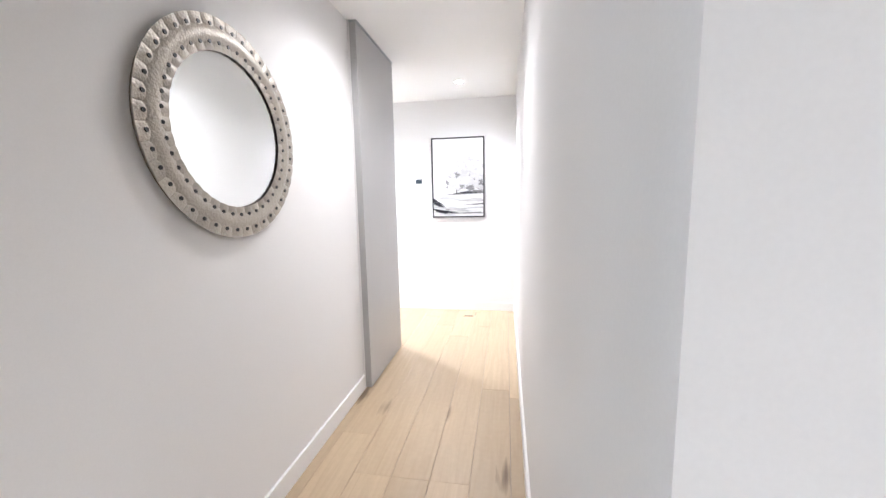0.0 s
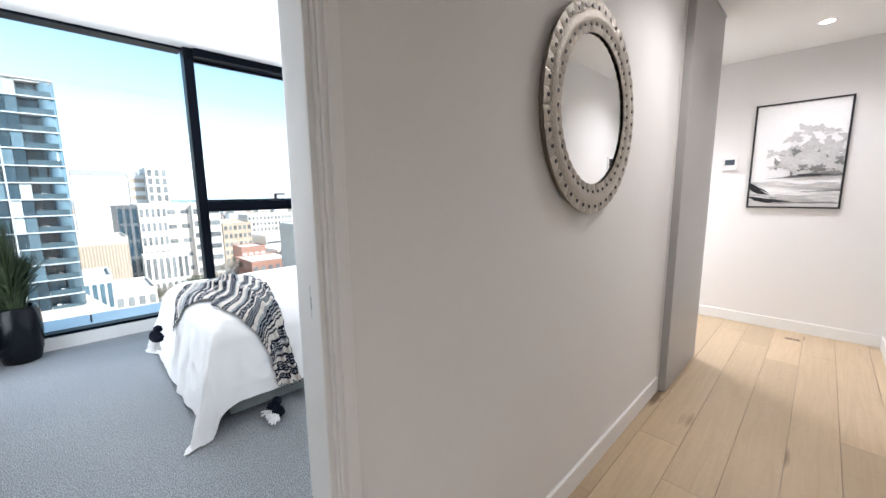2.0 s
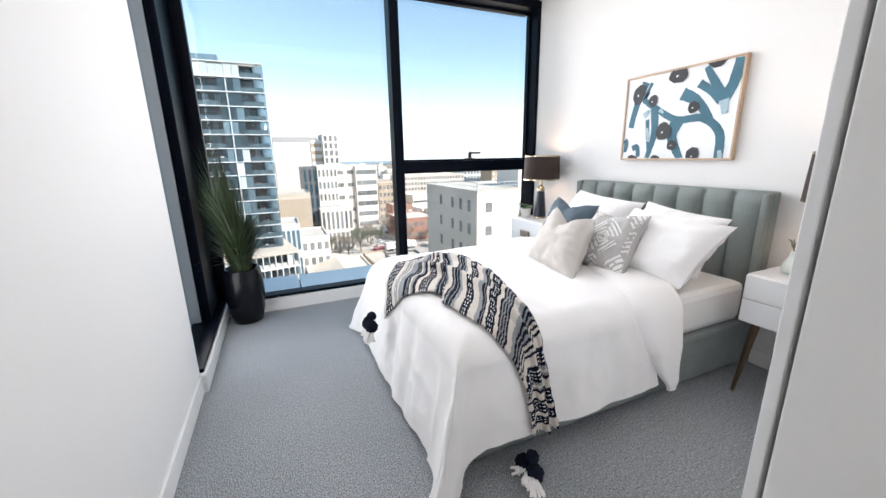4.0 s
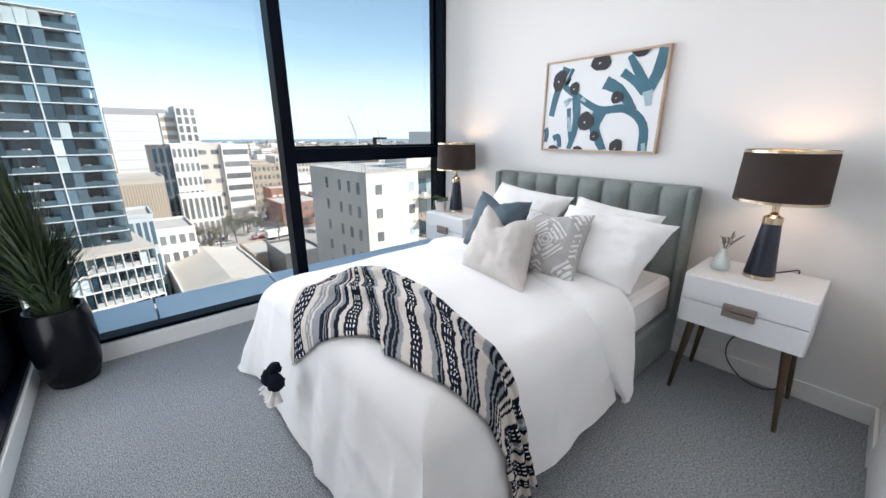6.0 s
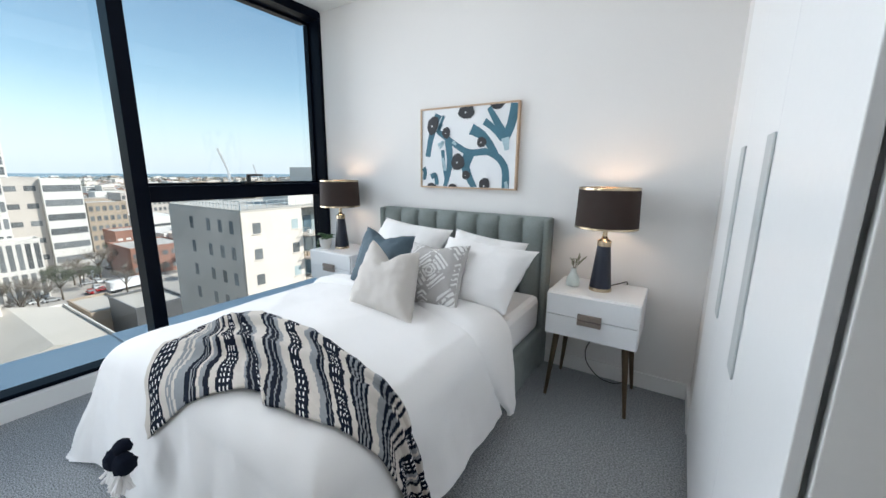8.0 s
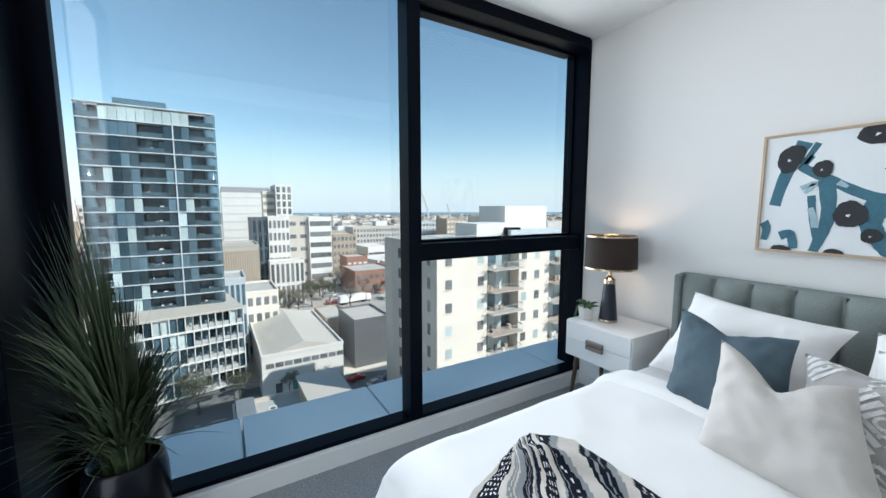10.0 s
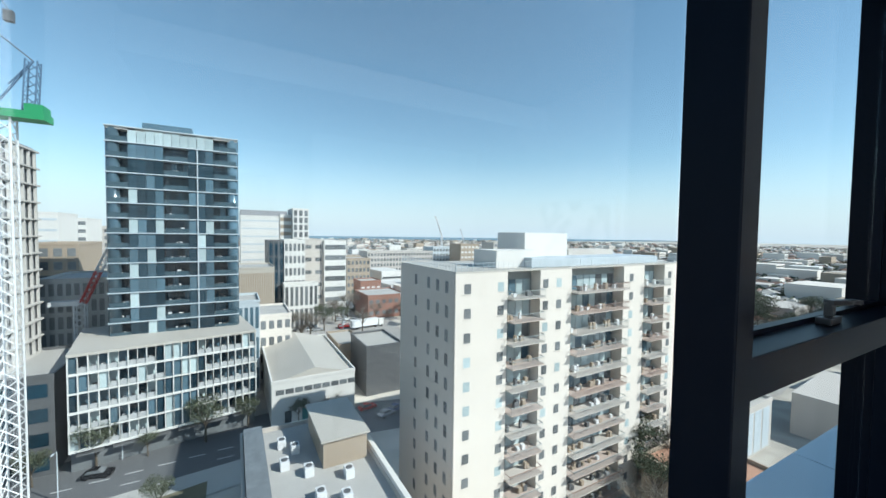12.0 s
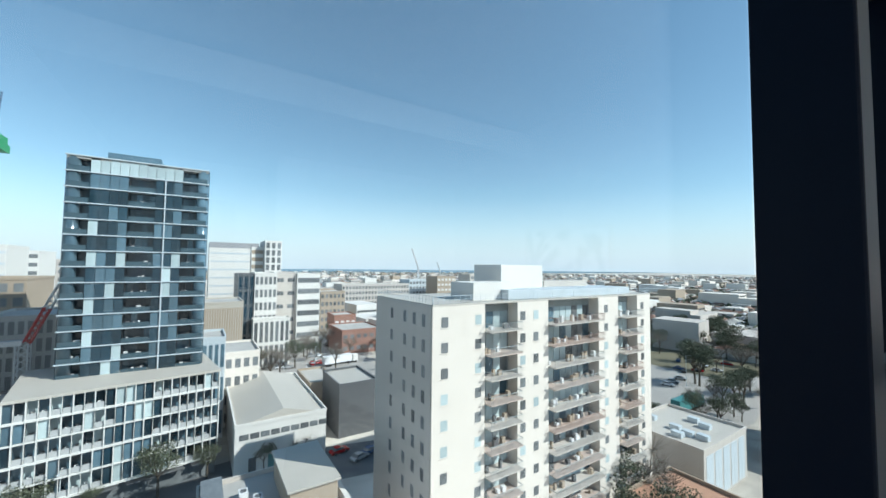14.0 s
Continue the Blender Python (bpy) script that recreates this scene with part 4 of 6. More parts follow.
def table_lamp():
    t_ = thing("table_lamp", "black and brass table lamp with a black drum shade, switched on", "lamp", (-2.083, 2.378, 0.660), group="bedside lamps")
    part("foot", Geo().lathe([(0.062, 0), (0.063, 0.004), (0.061, 0.018), (0.058, 0.019)], 36), BRASS, t_, "brass foot ring", smooth=False)
    part("stem", Geo().lathe([(0.060, 0.019), (0.036, 0.262)], 36), BLACKSAT, t_, "tapered navy-black body")
    part("neck", Geo().lathe([(0.038, 0.262), (0.038, 0.292), (0.020, 0.304), (0.013, 0.318), (0.013, 0.43), (0.006, 0.45), (0.006, 0.575)], 28), BRASS, t_, "brass neck")
    r0, r1, z0, z1 = 0.168, 0.160, 0.366, 0.592
    part("shade", Geo().lathe([(r0, z0), (r1, z1), (r1 - 0.003, z1), (r0 - 0.003, z0)], 56, caps=False), SHADE, t_, "black fabric drum shade", smooth=True)
    for z, r in ((z0, r0), (z1 - 0.012, r1)):
        part("trim_ring", Geo().lathe([(r + 0.001, z), (r + 0.001, z + 0.012), (r - 0.004, z + 0.012), (r - 0.004, z), (r + 0.001, z)], 56, caps=False), BRASS, t_, "brass trim ring")
    sp = Geo()
    for a in (0, 2.094, 4.189):
        sp.rod((0, 0, 0.57), (r1 * math.cos(a), r1 * math.sin(a), 0.57), 0.002)
    part("spider", sp, BRASS, t_)
    part("bulb", Geo().lathe([(0.012, 0.44), (0.028, 0.47), (0.03, 0.50), (0.02, 0.526), (0.004, 0.532)], 20), LAMPGLOW, t_, "glowing bulb", smooth=True)
    return t_


lamp = table_lamp()
copy_thing(lamp, pose(-4.235, 2.378, 0.660))
for x in (-2.083, -4.235):
    data = bpy.data.lights.new("bulb_light", "POINT")
    data.energy, data.color, data.shadow_soft_size = 0.5, (1.0, 0.66, 0.42), 0.03
    new("bulb_light", data).location = (x, 2.378, 1.205)


def cable(name, pts, r, mat, label):
    cu = bpy.data.curves.new(name, "CURVE")
    cu.dimensions, cu.bevel_depth, cu.bevel_resolution = "3D", r, 3
    sp = cu.splines.new("BEZIER")
    sp.bezier_points.add(len(pts) - 1)
    for bp, p in zip(sp.bezier_points, pts):
        bp.co = p
        bp.handle_left_type = bp.handle_right_type = "AUTO"
    cu.materials.append(mat)
    return tagged(new(name, cu), label, "cable")


cable("lamp_cable", [(-2.06, 2.44, 0.664), (-2.00, 2.50, 0.678), (-1.96, 2.585, 0.665), (-2.03, 2.582, 0.5), (-2.11, 2.575, 0.30), (-2.16, 2.55, 0.16), (-2.10, 2.54, 0.05), (-2.0, 2.53, 0.012), (-1.92, 2.55, 0.03), (-1.90, 2.58, 0.06)], 0.0035, BLACKPL, "black lamp cable looping down behind the bedside table")

vase = thing("bud_vase", "small mint ceramic bud vase holding dried sprigs on the bedside table", "vase", (-2.235, 2.36, 0.660))
part("body", Geo().lathe([(0.020, 0), (0.036, 0.006), (0.041, 0.028), (0.034, 0.056), (0.018, 0.082), (0.0145, 0.105), (0.0165, 0.112)], 28), MINT, vase, smooth=True)
rv = random.Random(3)
for i in range(5):
    a, ln = rv.uniform(0, 6.28), rv.uniform(0.06, 0.10)
    dx, dy = 0.05 * math.cos(a) + 0.015, 0.04 * math.sin(a)
    g = Geo().rod((0, 0, 0.10), (dx, dy, 0.112 + ln), 0.0016, 0.0012, 6)
    if i < 3:
        for k in range(9):
            t = 0.35 + 0.07 * k
            c = Vector((dx * t, dy * t, 0.11 + ln * t))
            e = c + Vector((rv.uniform(-0.016, 0.016), rv.uniform(-0.016, 0.016), 0.014))
            g.rod(c, e, 0.0045, 0.001, 5)
    part("sprig", g, surf("dry_sprig", (0.22, 0.24, 0.18), 0.8, var=0.2) if i < 3 else BRONZE, vase)

sp_ = thing("succulent_pot", "small succulent in a white ribbed pot on the bedside table", "pot plant", (-4.345, 2.29, 0.660))
g = Geo().grid(lambda u, v: ((0.040 + 0.012 * v + 0.0025 * math.sin(28 * 6.2832 * u)) * math.cos(6.2832 * u), (0.040 + 0.012 * v + 0.0025 * math.sin(28 * 6.2832 * u)) * math.sin(6.2832 * u), 0.09 * v), 140, 3, closed_u=True)
g.lathe([(0.048, 0.082), (0.001, 0.083)], 20, caps=False)
part("pot", g, WHITEPOT, sp_, smooth=False)
for i in range(13):
    a, ln, up = i * 2.4, 0.055 + 0.02 * (i % 3), 0.01 + 0.05 * ((i * 7) % 5) / 5
    d = Vector((math.cos(a), math.sin(a), 0))
    g = Geo()
    prev = Vector((0, 0, 0.083))
    for k, rr in ((0.4, 0.009), (0.75, 0.008), (1.0, 0.002)):
        nx = Vector((0, 0, 0.083)) + d * ln * k + Vector((0, 0, up * math.sin(2.2 * k)))
        g.rod(prev, nx, rr + 0.001, rr, 7)
        prev = nx
    part("leaf", g, SUCC, sp_)
g = Geo()
for k in range(9):
    c = Vector((-0.05 - 0.003 * k, -0.025, 0.085 - 0.012 * k))
    for s in (-1, 1):
        g.rod(c, c + Vector((-0.006, s * 0.012, -0.004)), 0.006, 0.003, 6)
part("trailing_stem", g, SUCC, sp_)

# ---- artwork over the bed ----
AX0, AX1, AZ0, AZ1 = -3.514, -2.710, 1.207, 1.798
art = thing("framed_artwork", "abstract teal, black and white painting in a pale wood frame", "painting", (AX0, YH - 0.001, AZ0))
W_, H_ = AX1 - AX0, AZ1 - AZ0
g = Geo()
for x0, x1, z0, z1 in ((0, W_, 0, 0.012), (0, W_, H_ - 0.012, H_), (0, 0.012, 0.012, H_ - 0.012), (W_ - 0.012, W_, 0.012, H_ - 0.012)):
    g.box(x0, x1, -0.036, 0, z0, z1)
part("frame", g, FRAMEWOOD, art, "pale wood frame", bevel=0.0015)
part("canvas", Geo().box(0.012, W_ - 0.012, -0.026, -0.001, 0.012, H_ - 0.012), CANVAS, art)
ra = random.Random(2)
ac = (0.0125, W_ - 0.0125, 0.0125, H_ - 0.0125)
layer = 0


def ribbon(geo, pts, w0, w1, y, mi):
    """A brush stroke of changing width through points given as shares of the canvas."""
    P = [Vector((x * W_, 0, (1 - z) * H_)) for x, z in pts]
    fine = []
    for i in range(len(P) - 1):
        p0, p1, p2, p3 = P[max(i - 1, 0)], P[i], P[i + 1], P[min(i + 2, len(P) - 1)]
        for k in range(8):
            t = k / 8
            fine.append(0.5 * (2 * p1 + (p2 - p0) * t + (2 * p0 - 5 * p1 + 4 * p2 - p3) * t * t + (3 * p1 - p0 - 3 * p2 + p3) * t ** 3))
    fine.append(P[-1])
    last = None
    for i, p in enumerate(fine):
        d = (fine[min(i + 1, len(fine) - 1)] - fine[max(i - 1, 0)]).normalized()
        nrm = Vector((-d.z, 0, d.x))
        w = (w0 + (w1 - w0) * i / (len(fine) - 1)) * (1 + 0.06 * ra.uniform(-1, 1))
        a, b = p + nrm * w, p - nrm * w
        a, b = [Vector((min(max(q.x, ac[0]), ac[1]), y, min(max(q.z, ac[2]), ac[3]))) for q in (a, b)]
        if last:
            geo.face([last[0], last[1], b, a], mi)
        last = (a, b)


ga = Geo()
STROKES = [((0.20, 0.08), (0.12, 0.35), (0.08, 0.60), 0.030, 0.022, 0), ((0.26, 0.10), (0.19, 0.30), (0.24, 0.2), 0.014, 0.010, 0), ((0.19, 0.28), (0.30, 0.38), (0.52, 0.55), (0.74, 0.56), (0.88, 0.72), (0.90, 0.98), 0.018, 0.028, 0),
           ((0.31, 0.40), (0.33, 0.70), (0.28, 0.98), 0.032, 0.018, 0), ((0.25, 0.52), (0.27, 0.75), (0.30, 0.95), 0.016, 0.010, 0), ((0.55, 0.28), (0.68, 0.38), (0.80, 0.58), 0.040, 0.022, 0), ((0.54, 0.55), (0.50, 0.72), (0.54, 0.86), (0.60, 0.99), 0.045, 0.022, 0),
           ((0.72, 0.05), (0.80, 0.22), (0.90, 0.42), 0.018, 0.030, 0), ((0.96, 0.02), (0.93, 0.25), (0.87, 0.42), 0.032, 0.034, 0), ((0.68, 0.20), (0.78, 0.30), (0.86, 0.42), 0.024, 0.020, 0), ((0.03, 0.74), (0.05, 0.80), (0.04, 0.90), 0.022, 0.014, 0),
           ((0.12, 0.86), (0.17, 0.84), (0.19, 0.96), 0.022, 0.016, 0), ((0.20, 0.46), (0.26, 0.42), (0.22, 0.50), 0.012, 0.008, 1), ((0.88, 0.40), (0.89, 0.46), (0.90, 0.54), 0.030, 0.016, 1), ((0.25, 0.62), (0.27, 0.70), (0.28, 0.78), 0.012, 0.014, 1), ((0.90, 0.90), (0.91, 0.95), (0.91, 0.99), 0.012, 0.014, 1), ((0.36, 0.42), (0.38, 0.44), (0.40, 0.46), 0.014, 0.006, 1)]
for i, s in enumerate(STROKES):
    ribbon(ga, s[:-3], s[-3], s[-2], -0.0264 - 0.0002 * i, s[-1])
for i, (cx, cz, rx, rz, tl) in enumerate(((0.14, 0.21, 0.048, 0.070, -0.35), (0.29, 0.31, 0.036, 0.040, 0), (0.50, 0.075, 0.066, 0.050, 0), (0.80, 0.0, 0.060, 0.045, 0), (0.66, 0.44, 0.038, 0.036, 0), (0.42, 0.67, 0.056, 0.060, 0), (0.51, 0.83, 0.034, 0.032, 0), (0.70, 0.95, 0.042, 0.055, 0), (0.13, 0.985, 0.045, 0.028, 0), (0.37, 0.98, 0.038, 0.022, 0))):
    ga.face(blot(cx * W_, (1 - cz) * H_, rx, rz, -0.0302 - 0.0003 * i, 0.10, ra, tl, 30, ac), 2)
    ga.face(blot(cx * W_ - rx * 0.1, (1 - cz) * H_ - rz * 0.1, rx * 0.13, rz * 0.10, -0.0335, 0.4, ra, 0.5, 14, ac), 3)
tagged(part("brushwork", ga, [ARTTEAL, ARTPALE, ARTBLACK, CANVAS], art, "teal and black brush strokes"), kind="stuff")

# ---- potted grass ----
pl = thing("potted_grass", "tall onion-grass plant in a dark glazed pot by the corner window", "plant", (-4.50, -0.262, 0))
part("pot", Geo().lathe([(0.085, 0.0), (0.105, 0.01), (0.128, 0.10), (0.142, 0.25), (0.138, 0.38), (0.128, 0.43), (0.124, 0.445), (0.112, 0.445), (0.112, 0.40)], 44, caps=True), POTBLK, pl, "dark blue-black glazed pot", smooth=True)
part("soil", Geo().lathe([(0.115, 0.39), (0.113, 0.405)], 24), SOIL, pl)
rg = random.Random(9)
g = Geo()
for i in range(950):
    a, rad = rg.uniform(0, 6.283), 0.07 * math.sqrt(rg.random())
    ln = rg.uniform(0.45, 1.22) if rg.random() < 0.75 else rg.uniform(0.25, 0.5)
    sp2 = rg.uniform(0.02, 0.46) * (1.25 if ln < 0.6 else 1.0)
    d = Vector((math.cos(a), math.sin(a), 0))
    if d.y > 0:
        sp2 *= 0.9
        ln = min(ln, 0.56 if sp2 > 0.15 else 0.84)
    if d.x < 0:
        sp2 *= 0.6
    if d.x > 0.2:
        sp2, ln = sp2 * 0.7, min(ln, 0.86)
    b0 = d * rad + Vector((0, 0, 0.40))
    wv = Vector((-d.y, d.x, 0)) * rg.uniform(0.0035, 0.0075)
    prev = None
    for k in range(6):
        t = k / 5
        droop = 0.35 * sp2 * t ** 3
        p = b0 + d * sp2 * t ** 1.9 + Vector((0.02, -0.07 * max(0.0, ln - 0.45), 0)) * t ** 1.6 + Vector((0, 0, ln * (t - 0.10 * t * t) - droop))
        w = wv * (1 - t ** 2 * 0.96)
        cur = (p - w, p + w)
        if prev:
            g.face([prev[0], prev[1], cur[1], cur[0]])
        prev = cur
part("blades", g, GRASSGRN, pl, "long dark green grass blades")

# ---- the city outside ----
G = -41.0
FLAT = set(bpy.data.objects)
ASPHALT = surf("asphalt", (0.125, 0.127, 0.13), 0.9, var=0.15, big=0.08, fine=3, bump=0.1)
PAVE = surf("pavement_concrete", (0.42, 0.41, 0.38), 0.9, var=0.08, big=0.1, fine=2)
LAND = surf("town_ground", (0.45, 0.41, 0.355), 1.0, var=0.4, big=0.012, fine=0.15, bump=0)
CREAMW = surf("cream_render", (0.70, 0.635, 0.565), 0.85, var=0.05, big=0.2, fine=4, bump=0.05)
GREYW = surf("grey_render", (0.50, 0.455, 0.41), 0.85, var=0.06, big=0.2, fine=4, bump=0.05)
WHITEW = surf("white_render", (0.66, 0.635, 0.595), 0.8, var=0.05, big=0.2, fine=4, bump=0.05)
TANW = surf("tan_brick", (0.36, 0.29, 0.22), 0.9, var=0.1, big=0.2, fine=3)
REDW = surf("red_brick", (0.29, 0.15, 0.11), 0.9, var=0.12, big=0.2, fine=3)
DARKW = surf("dark_cladding", (0.11, 0.112, 0.115), 0.5, var=0.1, big=0.2, fine=3)
ROOFG = surf("flat_roof_membrane", (0.42, 0.405, 0.38), 0.9, var=0.12, big=0.15, fine=2)
ROOFL = surf("pale_metal_roof", (0.47, 0.435, 0.385), 0.6, var=0.08, big=0.1, fine=2)
DGLASS = surf("dark_tower_glass", (0.018, 0.042, 0.06), 0.08, metal=0.0, var=0.35, big=0.2, fine=1, bump=0, rand=0.3)
MGLASS = surf("blue_tower_glass", (0.09, 0.15, 0.19), 0.1, metal=0.1, var=0.25, big=0.2, fine=1, bump=0, rand=0.25)
PGLASS = surf("curtained_glass", (0.42, 0.50, 0.51), 0.2, var=0.12, big=0.3, fine=1, bump=0, rand=0.15)
WGLASS = surf("window_dark_glass", (0.15, 0.16, 0.165), 0.15, var=0.3, big=0.4, fine=2, bump=0, rand=0.3)
SLAB = surf("pale_slab_edge", (0.48, 0.53, 0.56), 0.6, var=0.05, big=0.2, fine=2)
# near-black colour that stands for the shade deep inside the balconies
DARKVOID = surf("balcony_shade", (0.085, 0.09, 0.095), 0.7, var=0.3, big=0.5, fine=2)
RAILG = surf("balustrade", (0.05, 0.085, 0.105), 0.2, var=0.15, big=0.3, fine=2)
PINKSL = surf("pink_brown_slab", (0.47, 0.38, 0.33), 0.8, var=0.08)
PALERAIL = surf("pale_railing", (0.33, 0.355, 0.35), 0.5, var=0.1)
BROWNR = surf("brown_balustrade", (0.30, 0.20, 0.16), 0.7, var=0.1)
LEAF = surf("tree_leaves", (0.080, 0.092, 0.055), 0.8, var=0.3, big=0.4, fine=3, bump=0, island=0.4)
BARE = surf("bare_twigs", (0.19, 0.165, 0.135), 0.9, var=0.2, big=0.4, fine=3, bump=0, island=0.3)
TRUNK = surf("tree_trunk", (0.10, 0.08, 0.06), 0.95, var=0.2)
WHITESTEEL = surf("white_steel", (0.68, 0.68, 0.68), 0.5, var=0.05)
GREENST = surf("green_steel", (0.03, 0.28, 0.11), 0.5, var=0.1)
REDST = surf("red_steel", (0.50, 0.04, 0.03), 0.5, var=0.1)
BLUEST = surf("blue_steel", (0.10, 0.17, 0.26), 0.5, var=0.1)
LINEW = surf("road_paint", (0.6, 0.6, 0.58), 0.8, var=0.1)
TEALV = surf("teal_container", (0.05, 0.20, 0.20), 0.5, var=0.1)
GRASS = surf("mown_grass", (0.15, 0.135, 0.085), 0.95, var=0.2, big=0.1, fine=2)

setting("ground", Geo().box(-3600, 900, -3200, 4200, G - 2, G), LAND, "pale suburban ground reaching to the bay", "ground")
setting("water", Geo().face([(-1900, -3000, G + 0.3), (-2200, 4700, G + 0.3), (-4700, 4700, G + 0.3), (-4700, -3000, G + 0.3)]), surf("sea", (0.05, 0.13, 0.19), 0.25, var=0.1, big=0.005, fine=0.05, bump=0), "blue bay on the horizon", "water")

# streets and open ground between the blocks
def sheet(name, pts, z, mat, label, cat):
    return setting(name, Geo().face([(x, y, G + z) for x, y in pts]), mat, label, cat)


sheet("road", [(-92, -60), (-76, -60), (-82, 8), (-99, 8)], 0.05, ASPHALT, "asphalt main street below the glass tower", "road")
sheet("road_side", [(-99, 8), (-82, 8), (-78, 34), (-60, 140), (-72, 140), (-92, 36)], 0.054, ASPHALT, "asphalt side street between the blocks", "road")
sheet("road_car_park", [(-128, 36), (-150, 20), (-240, 12), (-226, 76), (-140, 62)], 0.058, surf("faded_asphalt", (0.34, 0.32, 0.295), 0.9, var=0.12, big=0.06, fine=2), "faded asphalt car park", "car park")
sheet("road_right", [(-50, 104), (-60, 102), (-110, 160), (-98, 210), (-60, 210), (-46, 130)], 0.06, surf("faded_asphalt", (0.34, 0.32, 0.295)), "faded asphalt car park beside the trees", "car park")
sheet("pavement", [(-94.4, -60), (-92, -60), (-99, 8), (-101.5, 8)], 0.15, PAVE, "concrete pavement in front of the tower", "pavement")
sheet("pavement_near", [(-76, -60), (-66, -60), (-74, 2), (-82, 6)], 0.15, PAVE, "concrete pavement along the near side of the street", "pavement")
sheet("grass_patch", [(-75, -16), (-69, -16), (-71, -4), (-77, -4)], 0.3, GRASS, "clipped green garden bed by the pavement", "grass")
sheet("grass_park", [(-64, 170), (-130, 170), (-140, 240), (-60, 240)], 0.2, GRASS, "grass verge below the trees", "grass")
g = Geo()
for i in range(14):
    y0 = -58 + i * 4.6
    xm = -83.5 - 0.06 * (y0 + 60)
    g.box(xm - 0.1, xm + 0.1, y0, y0 + 2.6, G + 0.06, G + 0.075)
    if i % 3 == 0:
        g.box(xm + 3.2, xm + 3.35, y0, y0 + 2.6, G + 0.06, G + 0.075)
solid("road_markings", g, LINEW, "worn white lane markings on the street", "road marking", kind="stuff")


def block(name, label, x0, x1, y0, y1, top, wall, cat="building", roof=ROOFG):
    """A building that fills x0..x1, y0..y1: an Empty on the ground with body, parapet and roof."""
    t_ = thing(name, label, cat, (x0, y0, G))
    w, d, h = x1 - x0, y1 - y0, top - G
    part("wall", Geo().box(0, w, 0, d, 0, h), wall, t_)
    pg = Geo().box(-0.1, w + 0.1, -0.1, 0.2, h, h + 0.7).box(-0.1, w + 0.1, d - 0.2, d + 0.1, h, h + 0.7).box(-0.1, 0.2, 0.2, d - 0.2, h, h + 0.7).box(w - 0.2, w + 0.1, 0.2, d - 0.2, h, h + 0.7)
    part("parapet", pg, wall, t_)
    part("roof", Geo().box(0.2, w - 0.2, 0.2, d - 0.2, h, h + 0.12), roof, t_)
    return t_, w, d, h


PANE_MESH = {}


def wpane(w, h, mat, depth=0.12):
    """A window on a face that looks along +x: origin at its lower corner, y along the wall, proud frame with a dark pane."""
    key = (round(w, 2), round(h, 2), mat.name)
    if key not in PANE_MESH:
        gg_ = Geo().box(0.0, 0.05, 0, w, 0, h)
        PANE_MESH[key] = gg_.mesh("window", [mat])
    return PANE_MESH[key]


def window_rows(t_, w, d, h, cols, rows, mat, ww, wh, face="x", z0=1.0, step=3.0):
    for r in range(rows):
        for c in cols:
            z = z0 + r * step
            if z + wh > h:
                continue
            if face == "x":
                part("window", wpane(ww, wh, mat), None, t_, m=pose(w - 0.02, c, z))
            else:
                part("window", wpane(ww, wh, mat), None, t_, m=pose(c + ww, 0.02, z, 0, 0, -90))


# glass tower on its podium
TX, TY0, TW, TZ0, TZ1 = -101.2, -21.9, 23.0, -20.4, 22.0
tower = thing("glass_tower", "tall dark glass apartment tower with stacked balconies", "tower", (TX, TY0, G))
h0, h1 = TZ0 - G, TZ1 - G
# core coloured dark as the shade behind the balconies
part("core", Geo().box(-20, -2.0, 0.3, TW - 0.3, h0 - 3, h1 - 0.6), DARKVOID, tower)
NF = 14
fh = (h1 - h0) / NF
rt = random.Random(21)
zones = [(0.3, 3.6, "b"), (3.6, 9.4, "g"), (9.4, 13.7, "b"), (13.7, 18.3, "g"), (18.3, 22.7, "b")]
slabm = Geo().box(-2.2, 0.28, 0, TW, -0.05, 0.14).mesh("slab_edge", [SLAB])
pane_g, pane_b = Geo().box(-0.12, 0, 0.04, 1.41, 0.16, fh - 0.14), Geo().box(-2.0, -1.9, 0.04, 1.06, 0.14, fh - 0.14)
pg_m = {m.name: pane_g.mesh("glass_panel", [m]) for m in (DGLASS, MGLASS, PGLASS)}
pb_m = {m.name: pane_b.mesh("glass_panel", [m]) for m in (DGLASS, MGLASS, PGLASS)}
rail_m = {}
for f in range(NF + 1):
    part("slab_edge", slabm, None, tower, m=pose(0, 0, h0 + f * fh))
